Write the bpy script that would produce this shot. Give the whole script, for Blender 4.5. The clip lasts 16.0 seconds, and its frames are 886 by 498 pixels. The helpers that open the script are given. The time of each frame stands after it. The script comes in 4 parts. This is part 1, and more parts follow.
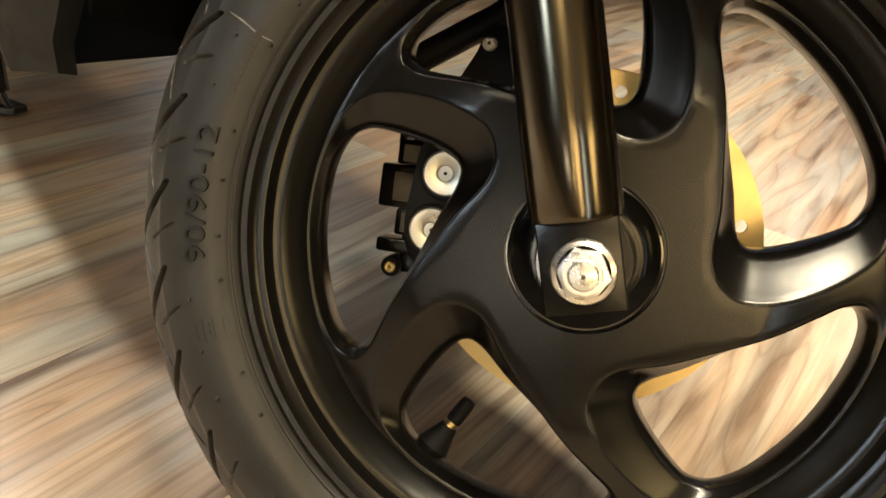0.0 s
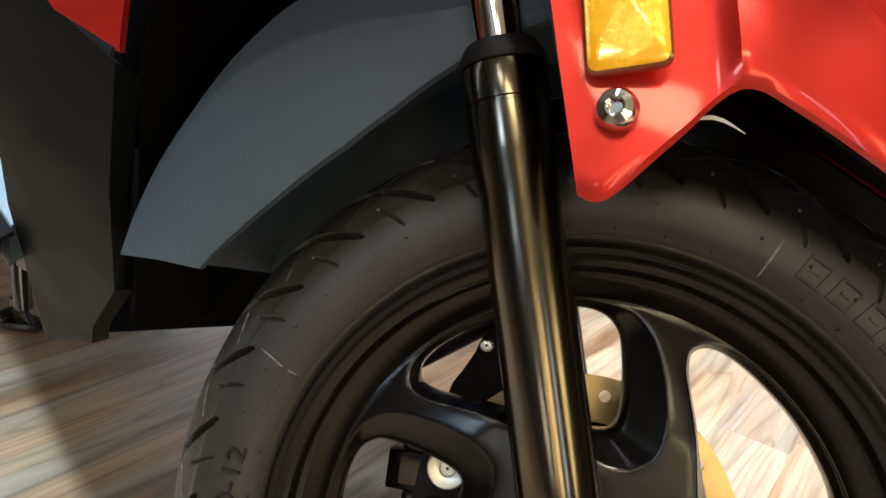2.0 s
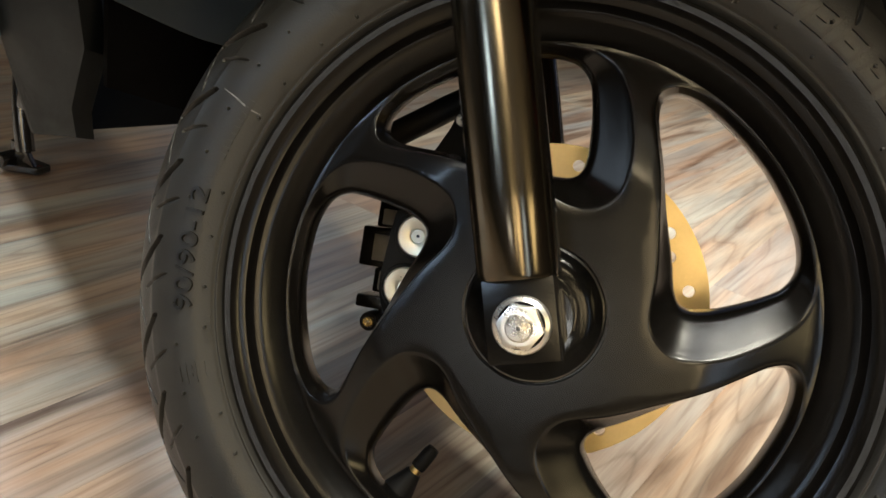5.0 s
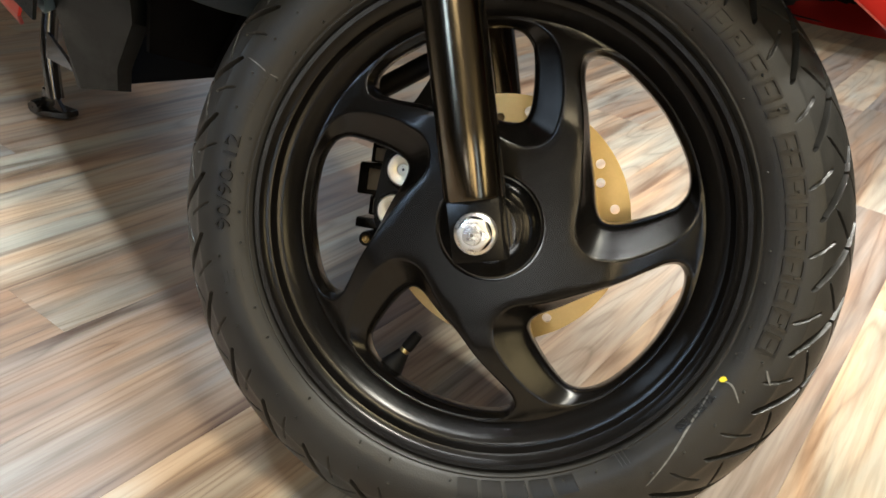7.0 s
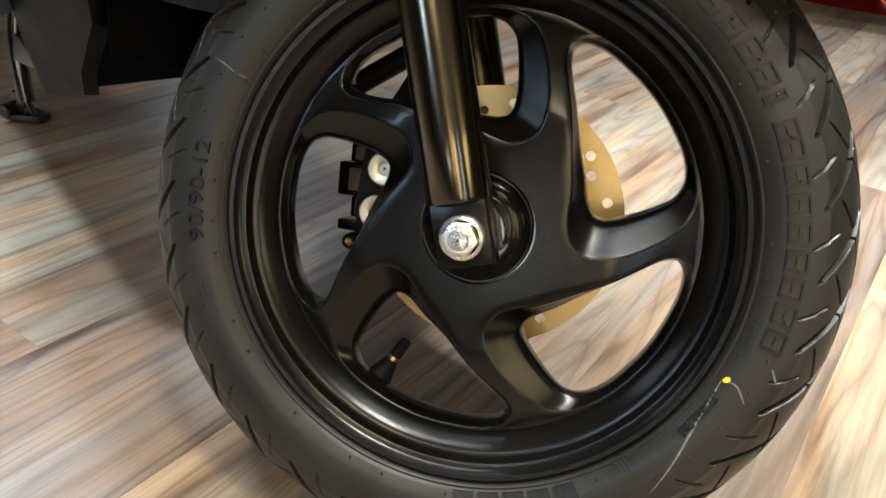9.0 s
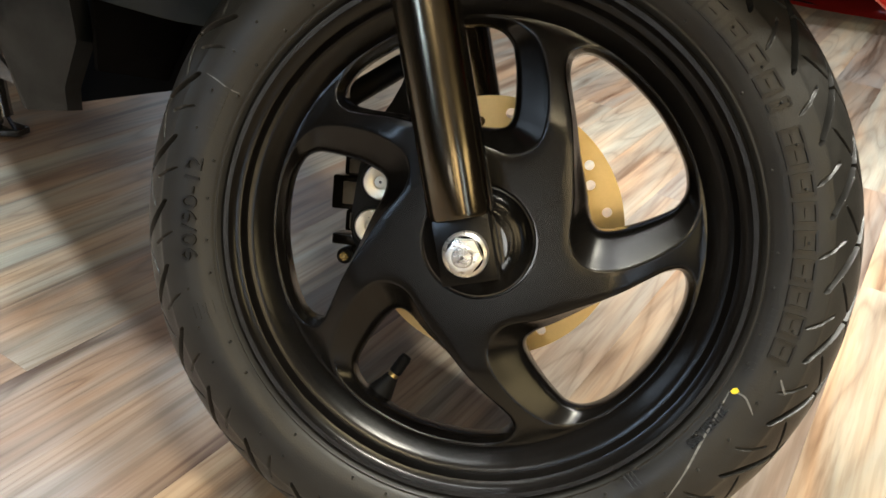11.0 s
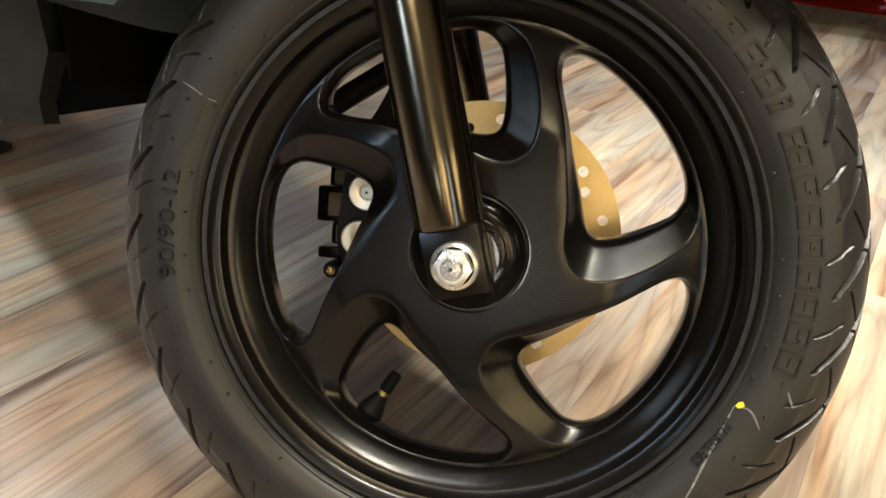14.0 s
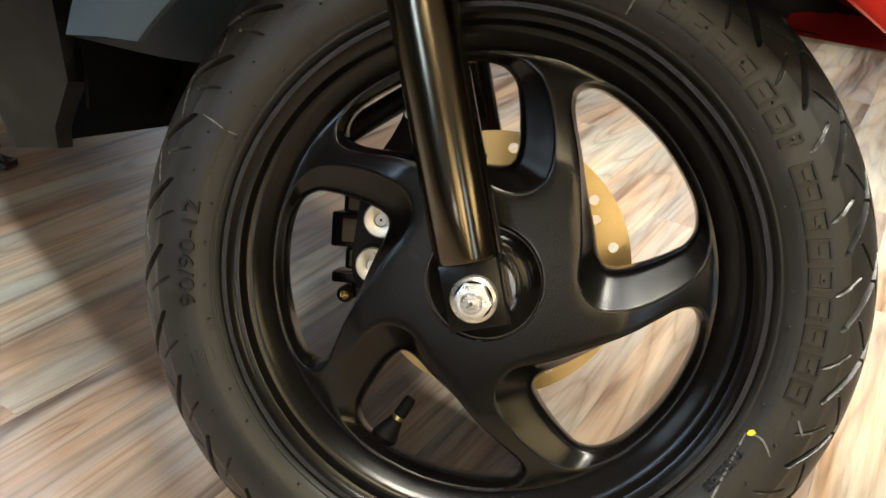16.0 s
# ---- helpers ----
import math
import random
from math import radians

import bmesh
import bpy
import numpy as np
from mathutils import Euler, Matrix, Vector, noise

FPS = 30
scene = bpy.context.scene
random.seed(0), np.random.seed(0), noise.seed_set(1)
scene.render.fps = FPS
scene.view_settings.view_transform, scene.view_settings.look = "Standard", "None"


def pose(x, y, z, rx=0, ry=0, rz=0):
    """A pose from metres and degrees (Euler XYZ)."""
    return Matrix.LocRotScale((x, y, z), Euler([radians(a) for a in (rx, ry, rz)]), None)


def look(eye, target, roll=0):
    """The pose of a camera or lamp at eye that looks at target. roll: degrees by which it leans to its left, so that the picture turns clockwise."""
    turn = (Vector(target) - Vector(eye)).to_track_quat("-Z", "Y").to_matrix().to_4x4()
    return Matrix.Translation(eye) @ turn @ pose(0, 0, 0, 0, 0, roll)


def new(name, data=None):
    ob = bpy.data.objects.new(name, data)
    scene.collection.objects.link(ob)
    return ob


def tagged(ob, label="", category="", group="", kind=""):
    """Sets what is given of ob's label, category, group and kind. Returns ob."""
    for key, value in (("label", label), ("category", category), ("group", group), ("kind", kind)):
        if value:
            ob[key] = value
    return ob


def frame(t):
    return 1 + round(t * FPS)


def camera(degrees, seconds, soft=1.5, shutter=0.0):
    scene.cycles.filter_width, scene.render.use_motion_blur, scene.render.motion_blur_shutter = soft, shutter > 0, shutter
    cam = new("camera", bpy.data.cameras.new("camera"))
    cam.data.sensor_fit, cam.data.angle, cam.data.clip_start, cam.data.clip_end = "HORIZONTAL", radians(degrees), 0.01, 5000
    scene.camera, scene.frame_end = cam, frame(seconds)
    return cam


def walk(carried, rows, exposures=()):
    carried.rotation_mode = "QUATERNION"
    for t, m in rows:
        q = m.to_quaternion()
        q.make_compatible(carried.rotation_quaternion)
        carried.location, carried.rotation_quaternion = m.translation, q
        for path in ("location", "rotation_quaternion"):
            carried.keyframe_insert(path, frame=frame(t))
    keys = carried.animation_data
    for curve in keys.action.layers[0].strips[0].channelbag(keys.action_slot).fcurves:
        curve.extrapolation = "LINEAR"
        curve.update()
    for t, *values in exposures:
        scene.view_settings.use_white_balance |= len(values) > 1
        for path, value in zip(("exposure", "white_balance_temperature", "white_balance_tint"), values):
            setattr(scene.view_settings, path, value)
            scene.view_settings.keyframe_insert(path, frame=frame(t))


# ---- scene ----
cam = camera(58.27, 16.0, soft=1.6)
# seconds, eye (m), turn (degrees)
ROWS = [
    (0.0, 0.0099, -0.3613, 0.3989, 61.45, -7.95, 17.01),
    (0.5, 0.0204, -0.3553, 0.3839, 59.78, -7.19, 16.55),
    (1.0, 0.0112, -0.3540, 0.3947, 59.12, -8.09, 16.04),
    (1.5, -0.0066, -0.3589, 0.4510, 65.19, -7.56, 15.26),
    (2.0, -0.0047, -0.3747, 0.5012, 71.75, -8.13, 16.83),
    (2.5, -0.0048, -0.3937, 0.5328, 76.91, -7.80, 17.73),
    (3.0, -0.0049, -0.4048, 0.5575, 79.98, -7.94, 18.52),
    (3.5, 0.0056, -0.4108, 0.5525, 81.37, -7.98, 19.67),
    (4.0, 0.0189, -0.4088, 0.4931, 76.07, -8.20, 19.67),
    (4.5, 0.0347, -0.3926, 0.4417, 69.56, -8.52, 18.97),
    (5.0, 0.0449, -0.3877, 0.4150, 66.06, -8.72, 18.81),
    (7.5, 0.0950, -0.5102, 0.4748, 60.85, -7.59, 18.23),
    (8.0, 0.0955, -0.5036, 0.4720, 60.65, -7.19, 18.13),
    (8.5, 0.0948, -0.4906, 0.4690, 60.43, -6.92, 17.72),
    (9.0, 0.0853, -0.4686, 0.4670, 60.23, -6.24, 16.88),
    (11.5, 0.0697, -0.4591, 0.4698, 60.73, -5.84, 14.93),
    (12.0, 0.0723, -0.4576, 0.4728, 61.03, -5.79, 14.84),
    (12.5, 0.0791, -0.4581, 0.4760, 61.22, -5.22, 15.08),
    (13.0, 0.0829, -0.4544, 0.4723, 61.44, -4.88, 15.01),
    (13.5, 0.0749, -0.4471, 0.4641, 61.56, -5.00, 14.64),
    (14.0, 0.0697, -0.4408, 0.4581, 61.48, -5.18, 14.33),
    (14.5, 0.0552, -0.4407, 0.4660, 61.32, -5.99, 13.65),
    (15.0, 0.0489, -0.4444, 0.4722, 61.34, -5.90, 13.66),
    (15.5, 0.0522, -0.4478, 0.4760, 61.78, -5.58, 13.82),
    (16.0, 0.0549, -0.4448, 0.4755, 61.74, -5.35, 13.91),
]
walk(cam, [(t, pose(x, y, z, a, b, c)) for t, x, y, z, a, b, c in ROWS],
     [(0.0, 0.74, 7200, 10), (0.5, 0.52, 6400, 10), (1.0, 0.46, 5850, 10), (1.5, 0.16, 5850, 10), (2.0, 0.62, 6000, 10), (2.5, 0.10, 6200, 10),
      (3.0, 0.38, 6400, 10), (3.5, 0.76, 6400, 10), (4.0, 0.22, 6250, 10), (4.5, 0.42, 6100, 10), (5.0, 0.46, 6000, 10), (7.5, 0.42, 5850, 10),
      (9.0, 0.40, 5780, 10), (11.5, 0.37, 6050, 10), (13.0, 0.38, 6350, 10), (14.5, 0.49, 6150, 10), (16.0, 0.51, 6050, 10)])

# ---- world and lights ----
world = bpy.data.worlds.new("showroom_air")
scene.world = world
world.use_nodes = True
world.node_tree.nodes["Background"].inputs[0].default_value = (1.0, 0.93, 0.85, 1)
world.node_tree.nodes["Background"].inputs[1].default_value = 0.008


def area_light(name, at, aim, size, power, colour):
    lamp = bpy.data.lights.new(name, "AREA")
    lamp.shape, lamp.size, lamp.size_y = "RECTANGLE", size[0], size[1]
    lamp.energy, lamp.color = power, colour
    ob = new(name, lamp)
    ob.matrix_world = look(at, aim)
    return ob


COOL = (0.78, 0.90, 1.0)
area_light("ceiling_panel_warm", (0.42, -2.9, 2.86), (0.42, -2.9, 0), (1.0, 0.5), 28, (1.0, 0.78, 0.44))
# unseen cool panel, added for the blue tint on the spokes
area_light("fill_corner_cool", (-1.9, -4.40, 2.3), (0.0, 0.0, 0.4), (0.7, 0.6), 20, (0.66, 0.84, 1.0))
area_light("ceiling_spot_front", (0.45, -0.64, 2.80), (0.40, -0.50, 0), (0.40, 0.32), 46, (1.0, 0.91, 0.70))
area_light("ceiling_light_panel", (-0.75, 0.75, 2.88), (-0.75, 0.75, 0), (1.2, 1.2), 9, (0.94, 0.98, 1.0))
area_light("ceiling_panel_entry", (-0.85, -2.80, 2.86), (-0.85, -2.80, 0), (0.6, 0.4), 9, (1.0, 0.95, 0.84))
area_light("ceiling_tube", (-0.40, -0.40, 2.86), (-0.40, -0.40, 0), (1.0, 0.28), 12, (1.0, 0.97, 0.88))
# unseen panels on plain walls, added for streaks, glints and warm fill
area_light("fill_strip_near", (0.95, -4.42, 1.4), (0.1, 0.0, 0.5), (0.22, 2.2), 8, (1.0, 0.74, 0.38))
area_light("fill_strip_mid", (1.75, -4.42, 1.4), (0.1, 0.0, 0.5), (0.75, 2.2), 30, (1.0, 0.72, 0.36))
area_light("fill_nut_glint", (-0.1, -4.36, 1.15), (0.0, 0.0, 0.4), (0.55, 0.30), 3, (1.0, 0.95, 0.84))
area_light("fill_strip_east", (2.9, -3.7, 1.45), (0.0, 0.0, 0.4), (0.25, 2.3), 9, COOL)
area_light("fill_east_warm", (4.42, -2.1, 2.0), (0.1, 0.0, 0.4), (1.5, 1.5), 34, (1.0, 0.74, 0.34))
# unseen cool panel, added to brighten the left tread
area_light("fill_west_cool", (-4.42, -0.8, 1.5), (0.0, -0.1, 0.3), (1.2, 1.6), 14, COOL)
area_light("far_window_light", (-2.3, 4.35, 1.9), (-0.6, 0.0, 0.2), (1.6, 1.6), 8, COOL)


def spot_light(name, at, aim, degrees, power, colour, soft):
    lamp = bpy.data.lights.new(name, "SPOT")
    lamp.energy, lamp.color, lamp.spot_size, lamp.spot_blend, lamp.shadow_soft_size = power, colour, radians(degrees), 0.8, soft
    new(name, lamp).matrix_world = look(at, aim)


spot_light("ceiling_spot_right", (0.78, 0.42, 2.80), (0.44, 0.30, 0.1), 36, 460, (1.0, 0.92, 0.76), 0.11)
spot_light("ceiling_spot_far", (0.60, 0.25, 2.80), (0.64, 1.10, 0.0), 44, 480, (0.97, 0.98, 1.0), 0.14)
spot_light("ceiling_spot_left", (-1.50, 0.85, 2.80), (-0.50, -0.22, 0.0), 38, 190, (0.86, 0.95, 1.0), 0.18)
spot_light("ceiling_spot_entry", (-1.34, -0.34, 2.80), (-0.86, -0.26, 0.0), 32, 400, (0.86, 0.94, 1.0), 0.13)

# ---- materials ----
def material(name, colour, rough=0.5, metal=0.0, coat=0.0, spec=0.5, vary=0.12, scale=20.0, bump=0.0, bump_scale=200.0,
             rough_vary=0.1, transmission=0.0, second=None, emission=0.0):
    """A surface with two scales of variation in its colour and roughness, and fine relief."""
    m = bpy.data.materials.new(name)
    m.use_nodes = True
    nt = m.node_tree
    b = nt.nodes["Principled BSDF"]
    co = nt.nodes.new("ShaderNodeTexCoord")
    n1 = nt.nodes.new("ShaderNodeTexNoise")
    n1.inputs["Scale"].default_value, n1.inputs["Detail"].default_value = scale, 5
    n2 = nt.nodes.new("ShaderNodeTexNoise")
    n2.inputs["Scale"].default_value, n2.inputs["Detail"].default_value = scale * 9, 3
    nt.links.new(co.outputs["Object"], n1.inputs["Vector"])
    nt.links.new(co.outputs["Object"], n2.inputs["Vector"])
    add = nt.nodes.new("ShaderNodeMath")
    add.operation = "MULTIPLY_ADD"
    add.inputs[1].default_value = 0.4
    nt.links.new(n2.outputs["Fac"], add.inputs[0])
    nt.links.new(n1.outputs["Fac"], add.inputs[2])
    ramp = nt.nodes.new("ShaderNodeMapRange")
    ramp.inputs["From Min"].default_value, ramp.inputs["From Max"].default_value = 0.45, 0.95
    nt.links.new(add.outputs[0], ramp.inputs["Value"])
    mix = nt.nodes.new("ShaderNodeMix")
    mix.data_type = "RGBA"
    c2 = second or tuple(c * (1 - vary) for c in colour)
    mix.inputs[6].default_value, mix.inputs[7].default_value = (*colour, 1), (*c2, 1)
    nt.links.new(ramp.outputs[0], mix.inputs[0])
    nt.links.new(mix.outputs[2], b.inputs["Base Color"])
    rr = nt.nodes.new("ShaderNodeMapRange")
    rr.inputs["To Min"].default_value, rr.inputs["To Max"].default_value = max(rough - rough_vary, 0.02), rough + rough_vary
    nt.links.new(ramp.outputs[0], rr.inputs["Value"])
    nt.links.new(rr.outputs[0], b.inputs["Roughness"])
    b.inputs["Metallic"].default_value = metal
    b.inputs["Coat Weight"].default_value = coat
    b.inputs["Coat Roughness"].default_value = 0.06
    b.inputs["Specular IOR Level"].default_value = spec
    b.inputs["Transmission Weight"].default_value = transmission
    if bump:
        n3 = nt.nodes.new("ShaderNodeTexNoise")
        n3.inputs["Scale"].default_value, n3.inputs["Detail"].default_value = bump_scale, 4
        nt.links.new(co.outputs["Object"], n3.inputs["Vector"])
        bp = nt.nodes.new("ShaderNodeBump")
        bp.inputs["Strength"].default_value, bp.inputs["Distance"].default_value = bump, 0.001
        nt.links.new(n3.outputs["Fac"], bp.inputs["Height"])
        nt.links.new(bp.outputs[0], b.inputs["Normal"])
    return m


RUBBER = material("tyre_rubber", (0.0105, 0.0100, 0.0087), 0.45, second=(0.021, 0.020, 0.0170), scale=14, bump=0.16, bump_scale=900, spec=0.56, rough_vary=0.08)
MOULDED_RUBBER = material("smooth_moulded_rubber", (0.0060, 0.0057, 0.0050), 0.36, scale=30, spec=0.42, rough_vary=0.05)
WHEEL_PAINT = material("satin_black_paint", (0.0032, 0.0028, 0.0024), 0.225, second=(0.0045, 0.004, 0.0036), bump=0.05, bump_scale=1500, rough_vary=0.03, spec=0.40)
GLOSS_BLACK = material("gloss_black_paint", (0.004, 0.004, 0.004), 0.17, coat=0.8, spec=0.7, rough_vary=0.03)
FORK_BLACK = material("black_anodised_fork", (0.135, 0.117, 0.088), 0.18, metal=1.0, vary=0.1, rough_vary=0.03)
BLACK_PLASTIC = material("black_plastic", (0.004, 0.004, 0.0045), 0.6, spec=0.2, bump=0.2, bump_scale=1200)
GREY_PLASTIC = material("dark_grey_plastic", (0.0068, 0.0084, 0.0087), 0.5, spec=0.08, bump=0.3, bump_scale=1800, rough_vary=0.05)
SLATE_PLASTIC = material("slate_grey_plastic", (0.046, 0.066, 0.090), 0.42, spec=0.25, bump=0.3, bump_scale=1800, rough_vary=0.05)
NAVY_PLASTIC = material("blue_black_plastic", (0.040, 0.064, 0.086), 0.42, bump=0.3, bump_scale=1500)
DECK_PLASTIC = material("blue_grey_plastic", (0.20, 0.29, 0.35), 0.45, bump=0.2, bump_scale=900)
CHROME = material("chrome", (0.85, 0.83, 0.80), 0.09, metal=1, vary=0.05, rough_vary=0.04)
ZINC = material("zinc_plated_steel", (0.97, 0.95, 0.90), 0.30, metal=1, vary=0.1, scale=120, rough_vary=0.08)
LAMP_CHROME = material("warm_chrome", (0.95, 0.90, 0.78), 0.10, metal=1, vary=0.08, rough_vary=0.03)
DISC_STEEL = material("gold_passivated_disc_steel", (0.72, 0.55, 0.27), 0.36, metal=1, vary=0.1, scale=60, bump=0.03, bump_scale=700, rough_vary=0.05)
LINER = material("brown_black_liner_plastic", (0.012, 0.0075, 0.005), 0.34, spec=0.45, rough_vary=0.05)
RED = material("red_metallic_paint", (0.52, 0.022, 0.013), 0.36, metal=0.62, coat=0.38, spec=0.4, vary=0.10, rough_vary=0.04, bump=0.03, bump_scale=2500)
# near-black: the shade of the arch and recesses is put into this colour
VOID = material("recess_shade_black", (0.0022, 0.0022, 0.0024), 0.8, spec=0.05, bump=0.2, bump_scale=900)
AMBER = material("amber_plastic", (1.0, 0.46, 0.006), 0.24, metal=0.25, coat=0.9, scale=60, second=(1.0, 0.60, 0.02), bump=0.45, bump_scale=220)
DARK_AMBER = material("dark_amber_plastic", (0.16, 0.035, 0.008), 0.25, coat=0.6)
CREAM = material("cream_metal", (0.95, 0.91, 0.78), 0.34, metal=0.7, scale=80, vary=0.06)
CAST = material("cast_grey_metal", (0.13, 0.12, 0.105), 0.45, metal=0.3, scale=150, bump=0.3, bump_scale=700)
BRASS = material("brass", (0.75, 0.55, 0.22), 0.3, metal=1)
BLUE = material("navy_banner", (0.018, 0.040, 0.13), 0.5, scale=3)
WHITE = material("white_print", (0.80, 0.82, 0.84), 0.5, vary=0.05)
WALL = material("wall_panel", (0.10, 0.085, 0.075), 0.8, scale=2, bump=0.2, bump_scale=150)
CEIL = material("ceiling_panel", (0.45, 0.43, 0.40), 0.85, scale=2, bump=0.2, bump_scale=150)
YELLOW = material("yellow_paint_dot", (0.85, 0.70, 0.03), 0.5)
CHALK = material("pale_scuff", (0.27, 0.27, 0.26), 0.7, scale=300, second=(0.10, 0.10, 0.095))
LENS_DARK = material("smoked_lens_edge", (0.12, 0.09, 0.075), 0.07, metal=0.7, coat=1.0, rough_vary=0.03, scale=30, second=(0.05, 0.04, 0.035), bump=0.15, bump_scale=70)
NOTICE_GREY = material("grey_print", (0.10, 0.115, 0.12), 0.5)
LENS = material("clear_lens", (0.95, 0.95, 0.95), 0.03, transmission=1.0, vary=0.02, rough_vary=0.01)


def wood():
    """Laminate boards: long streaks and arched grain along x, its tone changing from board to board."""
    m = bpy.data.materials.new("oak_walnut_laminate")
    m.use_nodes = True
    nt = m.node_tree
    link = nt.links.new
    b = nt.nodes["Principled BSDF"]
    co, info = nt.nodes.new("ShaderNodeTexCoord"), nt.nodes.new("ShaderNodeObjectInfo")
    geo = nt.nodes.new("ShaderNodeNewGeometry")
    rnd = nt.nodes.new("ShaderNodeMath")
    rnd.operation = "ADD"
    link(info.outputs["Random"], rnd.inputs[0])
    link(geo.outputs["Random Per Island"], rnd.inputs[1])
    off = nt.nodes.new("ShaderNodeMath")
    off.operation = "MULTIPLY"
    off.inputs[1].default_value = 37.0
    link(rnd.outputs[0], off.inputs[0])
    shift = nt.nodes.new("ShaderNodeVectorMath")
    link(co.outputs["Object"], shift.inputs[0])
    link(off.outputs[0], shift.inputs[1])

    def noise_at(stretch, scale, detail, warp=0.0):
        mp = nt.nodes.new("ShaderNodeMapping")
        mp.inputs["Scale"].default_value = stretch
        link(shift.outputs[0], mp.inputs["Vector"])
        n = nt.nodes.new("ShaderNodeTexNoise")
        n.inputs["Scale"].default_value, n.inputs["Detail"].default_value, n.inputs["Distortion"].default_value = scale, detail, warp
        link(mp.outputs[0], n.inputs["Vector"])
        return n.outputs["Fac"]

    def ramp(fac, stops):
        r = nt.nodes.new("ShaderNodeValToRGB")
        r.color_ramp.elements[0].position, r.color_ramp.elements[0].color = stops[0][0], (*stops[0][1], 1)
        r.color_ramp.elements[1].position, r.color_ramp.elements[1].color = stops[-1][0], (*stops[-1][1], 1)
        for p, c in stops[1:-1]:
            e = r.color_ramp.elements.new(p)
            e.color = (*c, 1)
        link(fac, r.inputs[0])
        return r.outputs[0]

    def mix(kind, fac, a, c):
        x = nt.nodes.new("ShaderNodeMix")
        x.data_type, x.blend_type = "RGBA", kind
        for v, k in ((fac, 0), (a, 6), (c, 7)):
            if isinstance(v, (int, float)):
                x.inputs[k].default_value = v
            elif isinstance(v, tuple):
                x.inputs[k].default_value = (*v, 1)
            else:
                link(v, x.inputs[k])
        return x.outputs[2]

    # arched grain: rings of a long stretched cone
    mp = nt.nodes.new("ShaderNodeMapping")
    mp.inputs["Scale"].default_value = (0.8, 9.0, 1.0)
    link(shift.outputs[0], mp.inputs["Vector"])
    rings = nt.nodes.new("ShaderNodeTexNoise")
    rings.inputs["Scale"].default_value, rings.inputs["Detail"].default_value, rings.inputs["Distortion"].default_value = 1.5, 1.0, 0.6
    link(mp.outputs[0], rings.inputs["Vector"])
    mul = nt.nodes.new("ShaderNodeMath")
    mul.operation = "MULTIPLY"
    mul.inputs[1].default_value = 22.0
    link(rings.outputs["Fac"], mul.inputs[0])
    saw = nt.nodes.new("ShaderNodeMath")
    saw.operation = "PINGPONG"
    saw.inputs[1].default_value = 1.0
    link(mul.outputs[0], saw.inputs[0])
    streak = noise_at((1.3, 15.0, 1.0), 1.9, 7, 0.8)
    fine = noise_at((5.0, 120.0, 1.0), 3.0, 5)
    base = ramp(rnd.outputs[0], [(0.0, (0.260, 0.190, 0.130)), (0.18, (0.335, 0.283, 0.218)), (0.36, (0.195, 0.146, 0.108)), (0.52, (0.315, 0.252, 0.184)), (0.66, (0.225, 0.180, 0.145)), (0.80, (0.275, 0.236, 0.195)), (1.0, (0.350, 0.292, 0.217))])
    light = ramp(streak, [(0.32, (0.44, 0.36, 0.31)), (0.47, (0.90, 0.88, 0.85)), (0.68, (1.16, 1.15, 1.11))])
    col = mix("MULTIPLY", 1.0, base, light)
    grain = ramp(saw.outputs[0], [(0.0, (0.42, 0.33, 0.27)), (0.22, (0.86, 0.81, 0.77)), (0.70, (1.04, 1.02, 1.0)), (1.0, (1.10, 1.09, 1.07))])
    col = mix("MULTIPLY", 0.50, col, grain)
    hue = ramp(noise_at((1.2, 11.0, 1.0), 1.7, 5, 0.8), [(0.36, (0.84, 0.97, 1.08)), (0.50, (1.0, 1.0, 1.0)), (0.64, (1.13, 0.95, 0.80))])
    col = mix("MULTIPLY", 0.90, col, hue)
    pores = ramp(fine, [(0.40, (0.70, 0.64, 0.60)), (0.55, (1.0, 1.0, 1.0))])
    col = mix("MULTIPLY", 0.42, col, pores)
    link(col, b.inputs["Base Color"])
    rr = nt.nodes.new("ShaderNodeMapRange")
    rr.inputs["To Min"].default_value, rr.inputs["To Max"].default_value = 0.24, 0.40
    link(fine, rr.inputs["Value"])
    link(rr.outputs[0], b.inputs["Roughness"])
    bp = nt.nodes.new("ShaderNodeBump")
    bp.inputs["Strength"].default_value, bp.inputs["Distance"].default_value = 0.15, 0.0006
    link(fine, bp.inputs["Height"])
    link(bp.outputs[0], b.inputs["Normal"])
    return m


WOOD = wood()


# ---- mesh helpers ----
def obj(name, bm, mat, smooth=40):
    me = bpy.data.meshes.new(name)
    bmesh.ops.recalc_face_normals(bm, faces=bm.faces)
    bm.to_mesh(me)
    bm.free()
    me.materials.append(mat)
    if smooth:
        me.polygons.foreach_set("use_smooth", [True] * len(me.polygons))
        me.set_sharp_from_angle(angle=radians(smooth))
    return new(name, me)


def part(name, bm, mat, parent, label="", smooth=40):
    """Links a bmesh as one mesh object under a thing or a part."""
    ob = obj(name, bm, mat, smooth)
    ob.parent = parent
    if parent.type == "EMPTY":
        ob.location = parent["origin"]
    return tagged(ob, label)


def loft(bm, rings, closed=True, cap=False):
    """Skins rings of equal count; each is a list of points."""
    vs = [[bm.verts.new(p) for p in r] for r in rings]
    for a, b in zip(vs, vs[1:]):
        n = len(a)
        for i in range(n if closed else n - 1):
            j = (i + 1) % n
            bm.faces.new((a[i], a[j], b[j], b[i]))
    if cap:
        bm.faces.new(vs[0])
        bm.faces.new(vs[-1])
    return vs


def frame_axes(axis):
    w = Vector(axis).normalized()
    u = w.orthogonal().normalized()
    return u, w.cross(u), w


